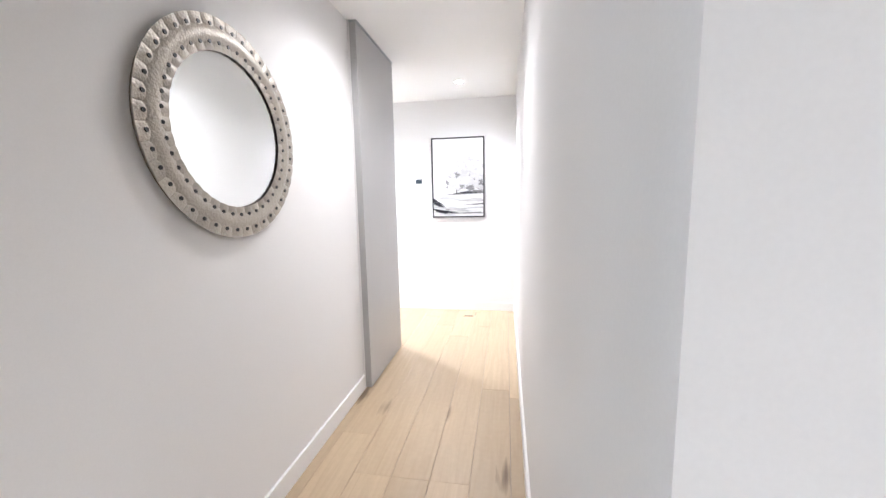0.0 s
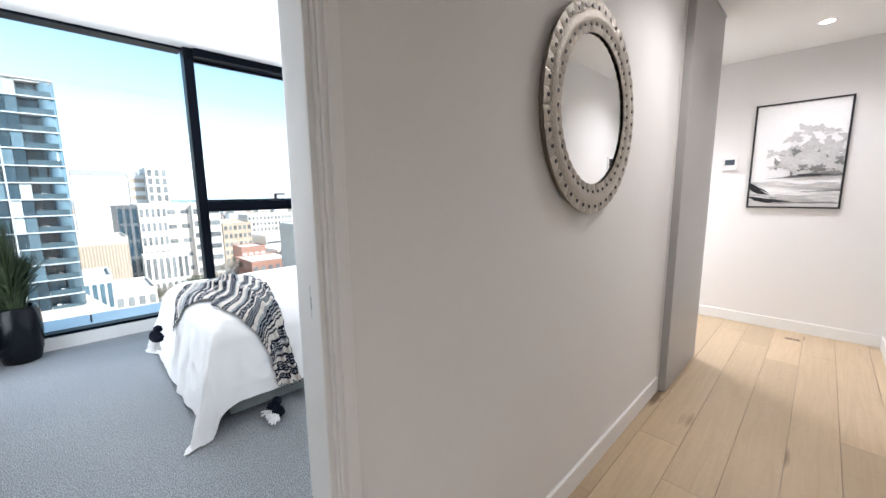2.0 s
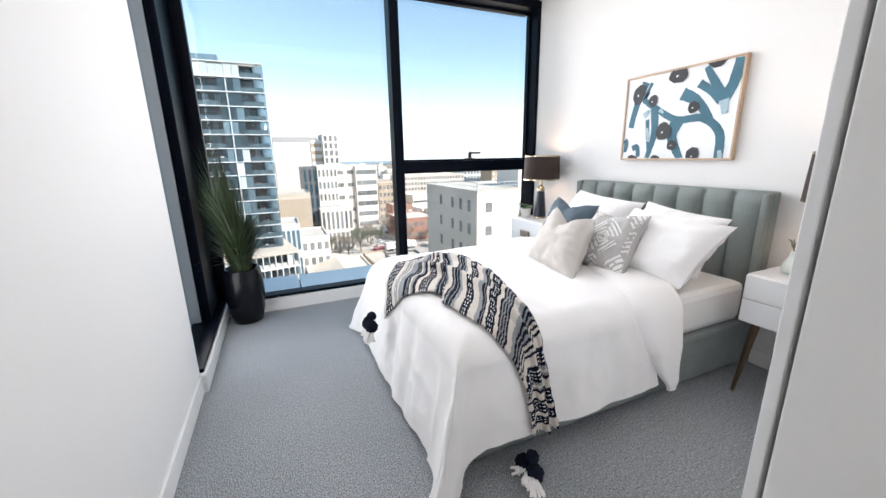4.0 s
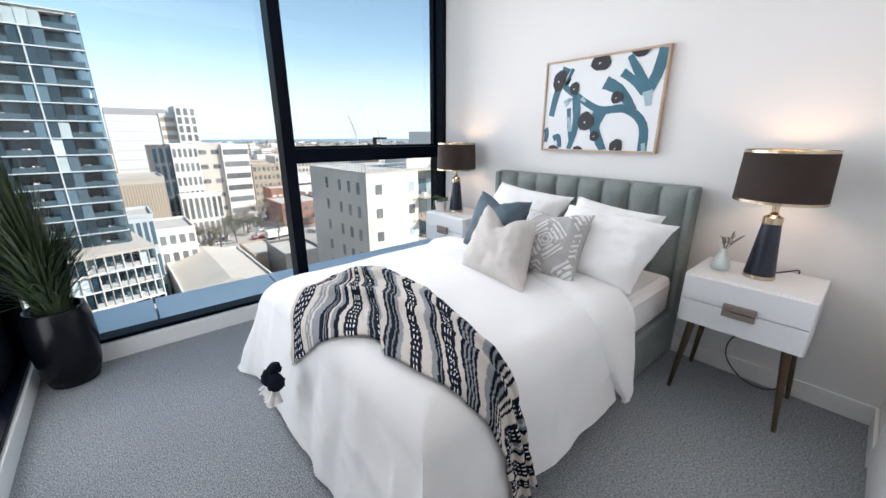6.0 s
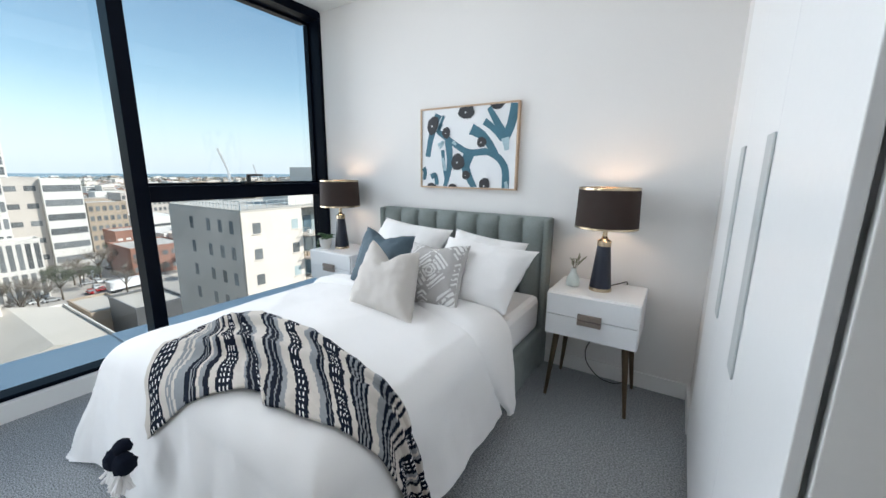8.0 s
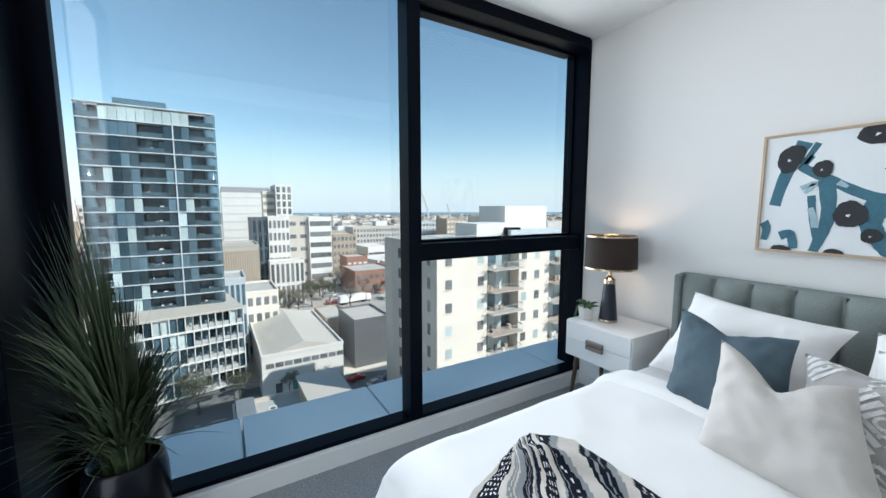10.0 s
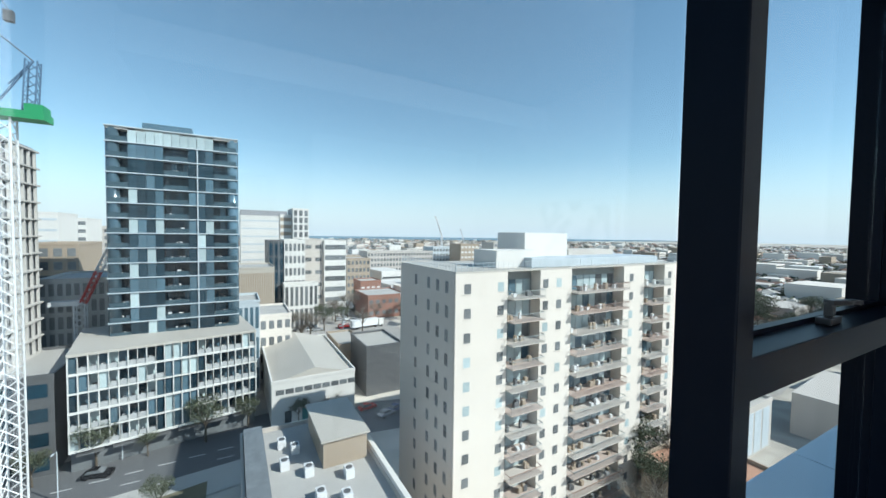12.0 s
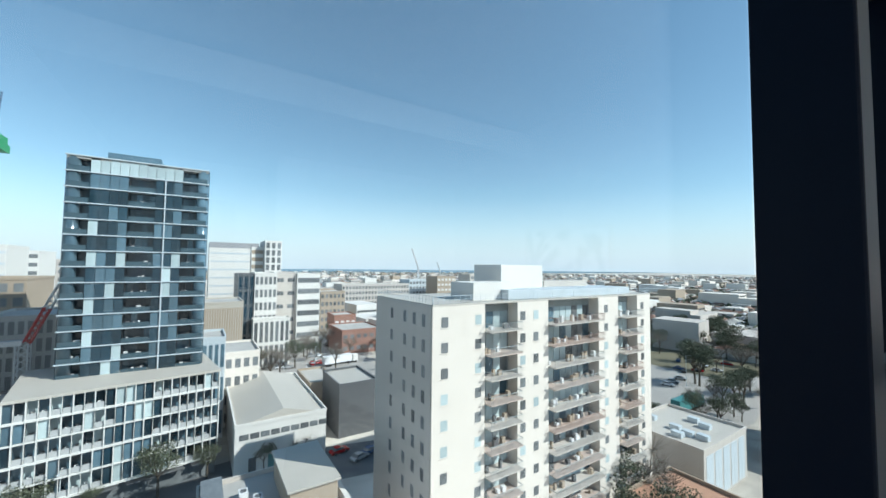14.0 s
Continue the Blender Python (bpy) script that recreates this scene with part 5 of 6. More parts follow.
for f in range(NF):
    z = h0 + f * fh
    for a, b, kind_ in zones:
        crown = f == NF - 1
        if kind_ == "g" or (crown and 9 < a < 13):
            n_ = max(1, round((b - a) / 1.45))
            st = (b - a) / n_
            for i in range(n_):
                mt = PGLASS if crown or rt.random() < 0.17 else (MGLASS if rt.random() < 0.35 else DGLASS)
                o = part("glass_panel", pg_m[mt.name], None, tower, m=pose(0, a + i * st, z) @ Matrix.Diagonal((1, st / 1.45, 1, 1)))
        else:
            n_ = max(1, round((b - a) / 1.1))
            st = (b - a) / n_
            for i in range(n_):
                mt = DGLASS if rt.random() < 0.75 else MGLASS
                part("glass_panel", pb_m[mt.name], None, tower, m=pose(0, a + i * st, z) @ Matrix.Diagonal((1, st / 1.1, 1, 1)))
            key = round(b - a, 2)
            if key not in rail_m:
                rail_m[key] = Geo().box(0.05, 0.10, 0.05, key - 0.05, 0.14, 1.05).box(0.03, 0.12, 0.05, key - 0.05, 1.05, 1.12).mesh("balustrade", [RAILG])
            part("balustrade", rail_m[key], None, tower, m=pose(0, a, z))
            g = Geo()
            for _ in range(5):
                yy, s_ = rt.uniform(a + 0.3, b - 0.8), rt.uniform(0.3, 0.7)
                g.box(-1.5, -1.5 + s_, yy, yy + s_, z + 0.14, z + 0.14 + rt.uniform(0.5, 1.2), rt.choice((0, 0, 1)))
            part("balcony_furniture", g, [WHITESTEEL, DARKW], tower)
part("fin", Geo().box(-0.1, 0.34, 15.25, 15.45, h0, h1 - fh), SLAB, tower, "pale vertical fin")
for yc in (0.15, TW - 0.15):
    part("corner_glass", Geo().lathe([(1.1, h0), (1.1, h1 - 0.2)], 24, -1.0, yc + (0.95 if yc < 1 else -0.95)), MGLASS, tower, smooth=True)
part("side_glass", Geo().box(-20, -1.0, -0.06, 0.28, h0, h1).box(-20, -1.0, TW - 0.28, TW + 0.06, h0, h1), MGLASS, tower)
part("roof_screen", Geo().box(-9, -3, 5.5, 14.2, h1, h1 + 2.0), MGLASS, tower, "glazed plant screen")
part("roof", Geo().box(-20, 0.0, 0.2, TW - 0.2, h1 - 0.5, h1 + 0.05), ROOFG, tower)

# podium: white frames over recessed balconies
PO = Matrix.LocRotScale((-89.8, -24.8, G), Euler((0, 0, math.atan2(4.7, 29.1))), None)
pod = thing("white_podium", "white-framed podium of balconies below the glass tower", "podium", (0, 0, 0))
pod.matrix_world = PO
PWD, PH = 29.5, -20.2 - G
# podium core, again in the painted balcony shade
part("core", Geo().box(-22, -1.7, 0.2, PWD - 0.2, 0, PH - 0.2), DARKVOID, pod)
part("roof", Geo().box(-22, 0.1, 0, PWD, PH - 0.2, PH + 0.3), ROOFL, pod, "pale podium roof")
part("shopfront", Geo().box(-1.9, -1.2, 0.2, PWD - 0.2, 0.0, 3.8), WGLASS, pod, "dark shopfront glazing")
PODFRAME = surf("podium_frame", (0.64, 0.63, 0.60), 0.8, var=0.06, big=0.2, fine=4)
nfl, nb = 5, 22
bw, ph0 = PWD / nb, 4.0
pfh = (PH - ph0) / nfl
post = Geo().box(-0.9, 0.05, -0.085, 0.085, 0, pfh).mesh("post", [PODFRAME])
thinp = Geo().box(-0.9, -0.02, -0.035, 0.035, 0, pfh).mesh("post", [PODFRAME])
for f in range(nfl + 1):
    th_ = 0.17 if f in (0, 2, 4, 5) else 0.09
    part("beam", Geo().box(-1.7, 0.08, 0, PWD, ph0 + f * pfh - th_, ph0 + f * pfh + th_), PODFRAME, pod)
bay_back = {m.name: Geo().box(-1.75, -1.65, 0.06, bw - 0.06, 0.1, pfh - 0.1).mesh("glazing", [m]) for m in (DGLASS, MGLASS, PGLASS)}
bay_front = {m.name: Geo().box(-0.5, -0.42, 0.12, bw - 0.12, 0.15, pfh - 0.15).mesh("glazing", [m]) for m in (DGLASS, MGLASS, PGLASS)}
brail = Geo().box(-0.35, -0.29, 0.1, bw - 0.1, 0.15, 1.1).mesh("balustrade", [surf("pale_balustrade", (0.40, 0.41, 0.41), 0.4)])
for f in range(nfl):
    z = ph0 + f * pfh
    for i in range(nb + 1):
        part("post", post if i % 2 == (f // 2) % 2 or i in (0, nb) else thinp, None, pod, m=pose(0, min(max(i * bw, 0.11), PWD - 0.11), z))
    for i in range(nb):
        glassy = (i in (0, 1, 9, 10, 11, 12, 13) and rt.random() < 0.8) or rt.random() < 0.12
        mt = PGLASS if rt.random() < 0.2 else (MGLASS if rt.random() < 0.5 else DGLASS)
        part("glazing", (bay_front if glassy else bay_back)[mt.name], None, pod, m=pose(0, i * bw, z))
        if not glassy:
            part("balustrade", brail, None, pod, m=pose(0, i * bw, z))
            g = Geo()
            for _ in range(3):
                yy = rt.uniform(i * bw + 0.3, i * bw + bw - 0.8)
                g.box(-1.4, -0.9, yy, yy + 0.5, z + 0.15, z + rt.uniform(0.6, 1.2), rt.choice((0, 1)))
            part("balcony_furniture", g, [WHITESTEEL, DARKW], pod)
# red canopies and shade over the shops
g = Geo()
for i in range(6):
    g.box(-1.2, 0.9, 1 + i * 4.8, 4.6 + i * 4.8, 3.4, 3.6)
part("awning", g, DARKW, pod)

# cream apartment block with three stacks of balconies
AX, AY, AL, AD, AT = -42.6, 23.5, 47.8, 16.6, -3.3
apt = thing("apartment_block", "cream rendered apartment block with stacked balconies and roof rails", "apartment block", (AX, AY, G))
ah = AT - G
stacks = [(8.0, 13.8), (20.0, 32.1), (37.6, 43.5)]
solid_spans = [(0, 8.0), (13.8, 20.0), (32.1, 37.6), (43.5, AL)]
for a, b in solid_spans:
    part("wall", Geo().box(-AD, 0, a, b, 0, ah), CREAMW, apt)
# balcony recess walls: their shade is put into a darker grey-green colour
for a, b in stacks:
    part("recess_wall", Geo().box(-AD, -1.9, a, b, 0, ah - 0.3), surf("recess_shade", (0.27, 0.285, 0.275), 0.8), apt)
# end facing away from the sun: its shade is put into a greyer colour
part("end_wall", Geo().box(-AD, -0.15, -0.12, -0.001, 0, ah), GREYW, apt, "end wall greyed as the shaded side")
part("roof", Geo().box(-AD, 0, 0, AL, ah, ah + 0.25), ROOFL, apt)
afh = 3.07
nA = 12
awin = Geo().box(-0.12, 0.02, 0, 1.0, 0, 1.25).mesh("window", [WGLASS])
awin2 = Geo().box(-0.12, 0.02, 0, 1.0, 0, 1.25).mesh("window", [PGLASS])
asill = Geo().box(0, 0.09, -0.08, 1.08, -0.1, 0).mesh("sill", [CREAMW])
ra2 = random.Random(8)
for f in range(nA):
    z = ah - 2.55 - f * afh
    if z < 0.5:
        continue
    for yc in (1.25, 6.4, 14.3, 16.9, 33.6, 44.6):
        part("window", awin if ra2.random() < 0.62 else awin2, None, apt, m=pose(0, yc, z))
        part("sill", asill, None, apt, m=pose(0, yc, z))
    for xc in (1.9, 4.3, 6.9, 10.9):
        part("window", wpane(0.8, 1.5, WGLASS), None, apt, m=pose(-xc - 0.4, -0.10, z, 0, 0, -90))
    for a, b in stacks:
        part("balcony_slab", Geo().box(-1.9, 1.25, a + 0.1, b - 0.1, z - 1.10, z - 0.98), PINKSL if f % 2 else GREYW, apt)
        rl = Geo()
        n_ = int((b - a) / 0.32)
        for i in range(n_ + 1):
            yy = a + 0.15 + (b - a - 0.3) * i / n_
            rl.box(1.17, 1.20, yy - 0.02, yy + 0.02, z - 0.97, z + 0.02)
        rl.box(1.14, 1.23, a + 0.12, b - 0.12, z + 0.0, z + 0.06)
        for ye in (a + 0.12, b - 0.16):
            rl.box(0.0, 1.2, ye, ye + 0.04, z - 0.05, z + 0.05)
            rl.box(0.0, 1.2, ye, ye + 0.04, z - 0.9, z - 0.86)
        part("railing", rl, BROWNR if ra2.random() < 0.25 else PALERAIL, apt)
        n_ = max(2, round((b - a) / 1.6))
        for i in range(n_):
            st = (b - a - 0.6) / n_
            part("glazing", Geo().box(-1.9, -1.82, a + 0.3 + i * st + 0.06, a + 0.3 + (i + 1) * st - 0.06, z - 0.95, z + 1.25), PGLASS if ra2.random() < 0.6 else (MGLASS if ra2.random() < 0.5 else WGLASS), apt)
        g = Geo()
        for _ in range(int((b - a) / 1.5)):
            yy, s_ = ra2.uniform(a + 0.4, b - 1.0), ra2.uniform(0.3, 0.6)
            g.box(-0.8, -0.8 + s_, yy, yy + s_, z - 0.97, z - 0.97 + ra2.uniform(0.4, 1.1), ra2.choice((0, 1, 2)))
        part("balcony_furniture", g, [WHITESTEEL, DARKW, TANW], apt)
for x0, x1, y0, y1, hh, mt in ((-14, -7, 17.0, 26.5, 5.0, WHITEW), (-8, -2.5, 8.0, 15.5, 2.4, WHITEW), (-13, -1.8, 19, 44, 1.2, SLAB), (-12, -8, 28, 40, 2.2, GREYW), (-3.4, -1.0, 13, 19, 1.4, SLAB)):
    part("roof_plant_room", Geo().box(x0, x1, y0, y1, ah + 0.25, ah + 0.25 + hh), mt, apt)
g = Geo()
for i in range(60):
    yy = 0.1 + (AL - 0.2) * i / 59
    g.box(-0.14, -0.09, yy - 0.025, yy + 0.025, ah + 0.25, ah + 1.25)
for i in range(22):
    xx = -AD + 0.1 + (AD - 0.3) * i / 21
    g.box(xx - 0.025, xx + 0.025, 0.05, 0.10, ah + 0.25, ah + 1.25)
for z in (0.75, 1.22):
    g.box(-0.14, -0.09, 0, AL, ah + z, ah + z + 0.05).box(-AD, -0.1, 0.05, 0.10, ah + z, ah + z + 0.05)
part("roof_railing", g, SLAB, apt, "pale roof railing")

# low white building with a broad pale roof and shop windows, and its neighbours
t_, w, d, h = block("white_warehouse", "low white warehouse with a broad pale roof", -124, -90.5, 7.0, 25, -31.2, WHITEW, roof=ROOFL)
part("gable_roof", Geo().face([(0, 0, h), (w, 0, h), (w, d * 0.5, h + 2.4), (0, d * 0.5, h + 2.4)]).face([(0, d, h), (w, d, h), (w, d * 0.5, h + 2.4), (0, d * 0.5, h + 2.4)]).face([(w, 0, h), (w, d, h), (w, d * 0.5, h + 2.4)]), ROOFL, t_)
for i in range(9):
    part("window", wpane(1.7, 1.1, WGLASS), None, t_, m=pose(w + 0.01, 0.8 + i * 1.95, 7.2))
for i, yy in enumerate((2.6, 6.2, 8.0, 10.4, 13.2)):
    part("shop_window", wpane(1.4, 3.0, TEALV if i % 2 else WGLASS), None, t_, m=pose(w + 0.01, yy, 0.4))
t_, w, d, h = block("dark_shed", "dark clad shed with a pale roof behind the street", -112, -97, 30, 40, -28.5, DARKW, roof=ROOFL)
t_, w, d, h = block("beige_shop", "small beige shop building by the car park", -128, -112, 26.5, 34, -31.5, TANW, roof=ROOFL)

# near rooftop below the window, with plant and a raised stair box
t_, w, d, h = block("near_rooftop", "grey flat-roofed building just below with rooftop plant", -62, -28, 0.8, 15.6, -27.2, GREYW, roof=ROOFG)
part("stair_box", Geo().box(2.0, 12.5, 8.6, 14.0, h, h + 3.4), TANW, t_, "tan rooftop stair box")
part("stair_roof", Geo().box(1.7, 12.8, 8.3, 14.3, h + 3.4, h + 3.65), ROOFL, t_)
part("dark_skylight", Geo().box(0.5, 30, 0.3, 2.6, h + 0.12, h + 1.4), WGLASS, t_, "dark glazed roof light")
rn = random.Random(17)
for i, (xx, yy) in enumerate(((4.5, 4.2), (6.5, 5.6), (9.5, 4.0), (14.5, 10.5), (17, 6.8), (18.5, 9.2), (22, 5.0), (12.0, 6.4))):
    u_ = part("air_conditioner", Geo().box(xx, xx + 1.3, yy, yy + 1.0, h + 0.12, h + 1.2), WHITESTEEL, t_)
    part("fan_grille", Geo().lathe([(0.38, h + 1.2), (0.38, h + 1.25)], 16, xx + 0.65, yy + 0.5), DARKW, u_)
part("white_parapet", Geo().box(-0.4, w, d - 0.1, d + 0.5, h - 0.6, h + 1.3), WHITEW, t_)

# grey warehouse and terrace beyond the apartment block
t_, w, d, h = block("grey_warehouse", "pale grey flat-roofed warehouse with rooftop plant", -52, -36.5, 77, 96, -31.5, GREYW, roof=ROOFL)
for i in range(7):
    xx, yy = rn.uniform(1, w - 3), rn.uniform(1, d - 3)
    part("air_conditioner", Geo().box(xx, xx + 2.0, yy, yy + 1.3, h, h + 1.1), SLAB, t_)
for i in range(5):
    part("blue_panel", Geo().box(w - 0.02, w + 0.05, 1 + i * 3.5, 3.9 + i * 3.5, 0.5, h - 0.8), SLAB, t_)
block("roof_terrace", "low building with a terracotta roof terrace", -40, -26, 58, 72, -34.5, TANW, roof=surf("terracotta_paving", (0.42, 0.24, 0.16), 0.9, var=0.1, big=0.3))
tr_ = thing("teal_truck", "long teal trailer parked on the street", "truck", (-62, 118, G))
part("trailer", Geo().box(0, 2.6, 0, 13, 1.0, 4.2), TEALV, tr_)
part("cab", Geo().box(0.1, 2.5, 13.4, 15.6, 0.6, 3.4), TEALV, tr_, bevel=0.2)
for yy in (1.5, 3, 11, 14.4):
    part("wheel", Geo().rod((0, yy, 0.5), (2.6, yy, 0.5), 0.5, seg=14), BLACKPL, tr_)

wt = thing("white_truck", "white articulated truck parked in the car park", "truck", (-166, 44.5, G), rz=8)
part("trailer", Geo().box(0, 2.6, 0, 12.5, 1.1, 4.1), WHITESTEEL, wt, bevel=0.05)
part("cab", Geo().box(0.1, 2.5, 13.0, 15.4, 0.6, 3.6), WHITEW, wt, bevel=0.25)
for yy in (1.5, 2.8, 11.5, 14.2):
    part("wheel", Geo().rod((0, yy, 0.5), (2.6, yy, 0.5), 0.5, seg=14), BLACKPL, wt)

# office blocks behind the tower
def banded(name, label, x0, x1, y0, y1, top, wall, nfl_, glass=WGLASS, cols=0, step=None, base=0.0, frac=0.5):
    t_, w, d, h = block(name, label, x0, x1, y0, y1, top, wall)
    st = (h - base) / nfl_
    for f in range(nfl_):
        z = base + f * st + st * (1 - frac) * 0.5
        if cols:
            cwid = d / cols
            for c in range(cols):
                part("window", wpane(cwid * 0.62, st * frac, glass), None, t_, m=pose(w + 0.01, c * cwid + cwid * 0.19, z))
        else:
            part("window_band", wpane(d * 0.94, st * frac, glass), None, t_, m=pose(w + 0.01, d * 0.03, z))
    return t_, w, d, h


t_, w, d, h = banded("white_office", "large white office block with long window bands", -262, -229, 3.4, 22.5, 9.5, WHITEW, 12, SLAB, frac=0.18)
part("plant_screen", Geo().box(4, w - 1, 0, d + 4, h, h + 3.6), surf("grey_louvre", (0.30, 0.30, 0.31), 0.7), t_, "grey louvred plant screen")
banded("banded_office", "office block with brown window bands", -250, -228.5, 22.6, 28.6, 10.5, WHITEW, 13, TANW, frac=0.5)
t_, w, d, h = banded("dark_balcony_tower", "narrow apartment tower with dark balconies in a white grid", -246, -224, 28.7, 37, 14.0, WHITEW, 14, WGLASS, cols=3, frac=0.78)
banded("black_glass_block", "black glass office block in a white frame", -205, -183, 13.4, 19.6, -3.0, DARKW, 6, DGLASS, cols=3, frac=0.85)
banded("white_grid_block", "white office block with a grid of dark windows", -203, -182.4, 19.7, 28.5, -2.5, WHITEW, 7, WGLASS, cols=5, frac=0.6)
banded("white_arcade", "low white arcade in front of an office block", -182, -176, 19, 33, -21.5, WHITEW, 2, WGLASS, cols=7, frac=0.85)
banded("grey_slab_block", "grey rendered office slab", -225, -201, 30.5, 40.3, -2.6, GREYW, 6, WGLASS, cols=2, frac=0.3)
banded("white_terrace_block", "white stepped apartment block with balcony bands", -220, -199, 40.4, 51.5, -3.2, WHITEW, 7, WGLASS, frac=0.45)
banded("ribbed_hall", "beige hall with vertical ribs", -175, -154, 1.5, 13.2, -12.0, surf("beige_ribs", (0.46, 0.42, 0.36), 0.8), 1, TANW, cols=16, frac=0.9)
banded("glazed_shop_block", "blue glazed low building behind the podium", -126, -112.6, 1.0, 6.0, -17.0, SLAB, 3, MGLASS, cols=4, frac=0.7)
banded("cream_corner_block", "cream corner building with dark windows", -136, -119, 6.2, 14.6, -22.4, CREAMW, 4, WGLASS, cols=4, frac=0.5)
banded("far_white_tower", "white office tower with a grey top", -215, -195, -66, -56.5, 7.0, WHITEW, 12, SLAB, frac=0.2)
banded("far_balcony_block", "pale apartment slab with balcony bands", -280, -255, -76, -64, 6.5, WHITEW, 12, WGLASS, frac=0.45)
banded("brown_flats", "brown and grey apartment building with balconies", -170, -148, -50, -38.5, -3.2, TANW, 10, WGLASS, cols=4, frac=0.6)
banded("far_flats", "pale far apartment tower", -330, -305, -74, -62, 3.0, GREYW, 10, WGLASS, cols=5, frac=0.5)
# dark panels on the frame paint the shade of its open bays
banded("concrete_frame", "unfinished grey concrete building frame", -140, -120.5, -38.0, -25.0, -10.5, surf("raw_concrete", (0.52, 0.50, 0.47), 0.9, var=0.12), 8, surf("frame_bay_shade", (0.22, 0.22, 0.215), 0.9), cols=9, frac=0.72)
banded("dark_corner_block", "dark low building at the street corner", -112, -92, -48, -27.0, -24.0, DARKW, 4, DGLASS, cols=5, frac=0.55)
banded("red_brick_shops", "red brick shop building by the car park", -205, -182, 58, 78, -30.0, REDW, 2, WGLASS, cols=6, frac=0.35)
banded("red_brick_house", "red roofed brick house by the car park", -222, -208, 62, 74, -26, REDW, 2, WHITEW, cols=4, frac=0.3)
banded("tan_block", "tan low apartment block", -270, -252, 66, 82, -16, TANW, 5, WGLASS, cols=6, frac=0.5)
banded("long_grey_block", "long grey apartment block with balconies", -330, -308, 98, 160, -14.5, GREYW, 6, WGLASS, cols=22, frac=0.55)
banded("grey_block", "plain grey office block with dark windows", -352, -330, 172, 200, -12, SLAB, 6, WGLASS, cols=8, frac=0.5)
banded("tan_frame_block", "tan building with a white top under construction", -318, -298, 184, 204, -8, TANW, 7, WHITEW, cols=5, frac=0.4)
banded("dark_banded_block", "dark banded office block", -352, -330, 246, 290, -7, GREYW, 6, WGLASS, frac=0.5)
# the solid wall is coloured dark as the shade within the open floors
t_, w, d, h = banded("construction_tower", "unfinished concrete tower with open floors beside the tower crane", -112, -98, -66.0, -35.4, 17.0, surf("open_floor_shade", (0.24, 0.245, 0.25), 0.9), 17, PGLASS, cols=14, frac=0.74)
for i in range(18):
    part("floor_slab", Geo().box(-0.4, w + 0.9, d - 12.0, d + 0.9, h / 17 * i - 0.15, h / 17 * i + 0.17), surf("raw_concrete", (0.52, 0.50, 0.47)), t_)
for i in range(7):
    part("scaffold_pole", Geo().rod((w + 1.0, d + 0.8 - i * 1.6, 0), (w + 1.0, d + 0.8 - i * 1.6, h + 3.0), 0.08, seg=6), WHITESTEEL, t_)
for i in range(6):
    part("column", Geo().box(w - 0.4 - i * 2.6, w - i * 2.6, d + 0.3, d + 0.7, 0, h), surf("raw_concrete", (0.52, 0.50, 0.47)), t_)


# tower crane and a smaller red crane
def lattice(geo, a, b, s, n, mi=0, r=0.09):
    a, b = Vector(a), Vector(b)
    ax = (b - a).normalized()
    up = Vector((0, 0, 1)) if abs(ax.z) < 0.9 else Vector((1, 0, 0))
    p1 = ax.cross(up).normalized() * s
    p2 = ax.cross(p1).normalized() * s
    c = [p1 + p2, p1 - p2, -p1 - p2, -p1 + p2]
    for k in range(4):
        geo.rod(a + c[k], b + c[k], r, seg=5, mi=mi)
    for i in range(n):
        q0, q1 = a + (b - a) * i / n, a + (b - a) * (i + 1) / n
        for k in range(4):
            geo.rod(q0 + c[k], q1 + c[(k + 1) % 4], r * 0.6, seg=4, mi=mi)


cr = thing("tower_crane", "white lattice tower crane with a green slewing deck", "crane", (-76, -26.2, G))
g = Geo()
lattice(g, (0, 0, 0), (0, 0, 57), 0.95, 36, r=0.13)
part("mast", g, WHITESTEEL, cr, "white lattice mast")
part("deck", Geo().box(-1.5, 1.5, -3.5, 4.4, 57, 58.0).box(-1.3, 1.3, 2.4, 4.2, 58.0, 59.0), GREENST, cr, "green slewing deck")
g = Geo()
lattice(g, (0, 2.6, 58.0), (0, 3.0, 65.0), 0.6, 6, r=0.1)
g.rod((0, -1.0, 58.0), (0, 3.0, 65.0), 0.14).rod((0, 3.0, 65.0), (0, 0.6, 61.5), 0.1)
part("a_frame", g, BLUEST, cr, "blue-grey steel A-frame")
g = Geo()
lattice(g, (0, -3.0, 58.3), (0, -14.0, 80.0), 0.6, 20, r=0.1)
part("jib", g, WHITESTEEL, cr, "white luffing jib")
part("pendant", Geo().rod((0, 3.0, 65.0), (0, -14, 80), 0.07), DARKW, cr)
part("hook", Geo().rod((0, 0.9, 71.0), (0, -9.0, 88.0), 0.05).box(-0.4, 0.4, 0.4, 1.3, 69.6, 71.0), DARKW, cr)
cr2 = thing("red_crane", "small red and white lattice crane on a concrete frame", "crane", (-116, -29.8, G))
g = Geo()
lattice(g, (0, 0, 0), (0, 0, 26), 0.9, 18, r=0.15)
part("mast", g, WHITESTEEL, cr2)
g = Geo()
lattice(g, (0, 0.5, 26), (0, 3.2, 33), 0.5, 7, r=0.16)
part("jib", g, REDST, cr2, "red lattice jib")
g = Geo()
lattice(g, (0, 3.2, 33), (0, 6.0, 40), 0.5, 7, r=0.14)
part("jib_end", g, WHITESTEEL, cr2)
part("counterweight", Geo().box(-1, 1, -5, 0, 25.6, 26.6), WHITESTEEL, cr2)
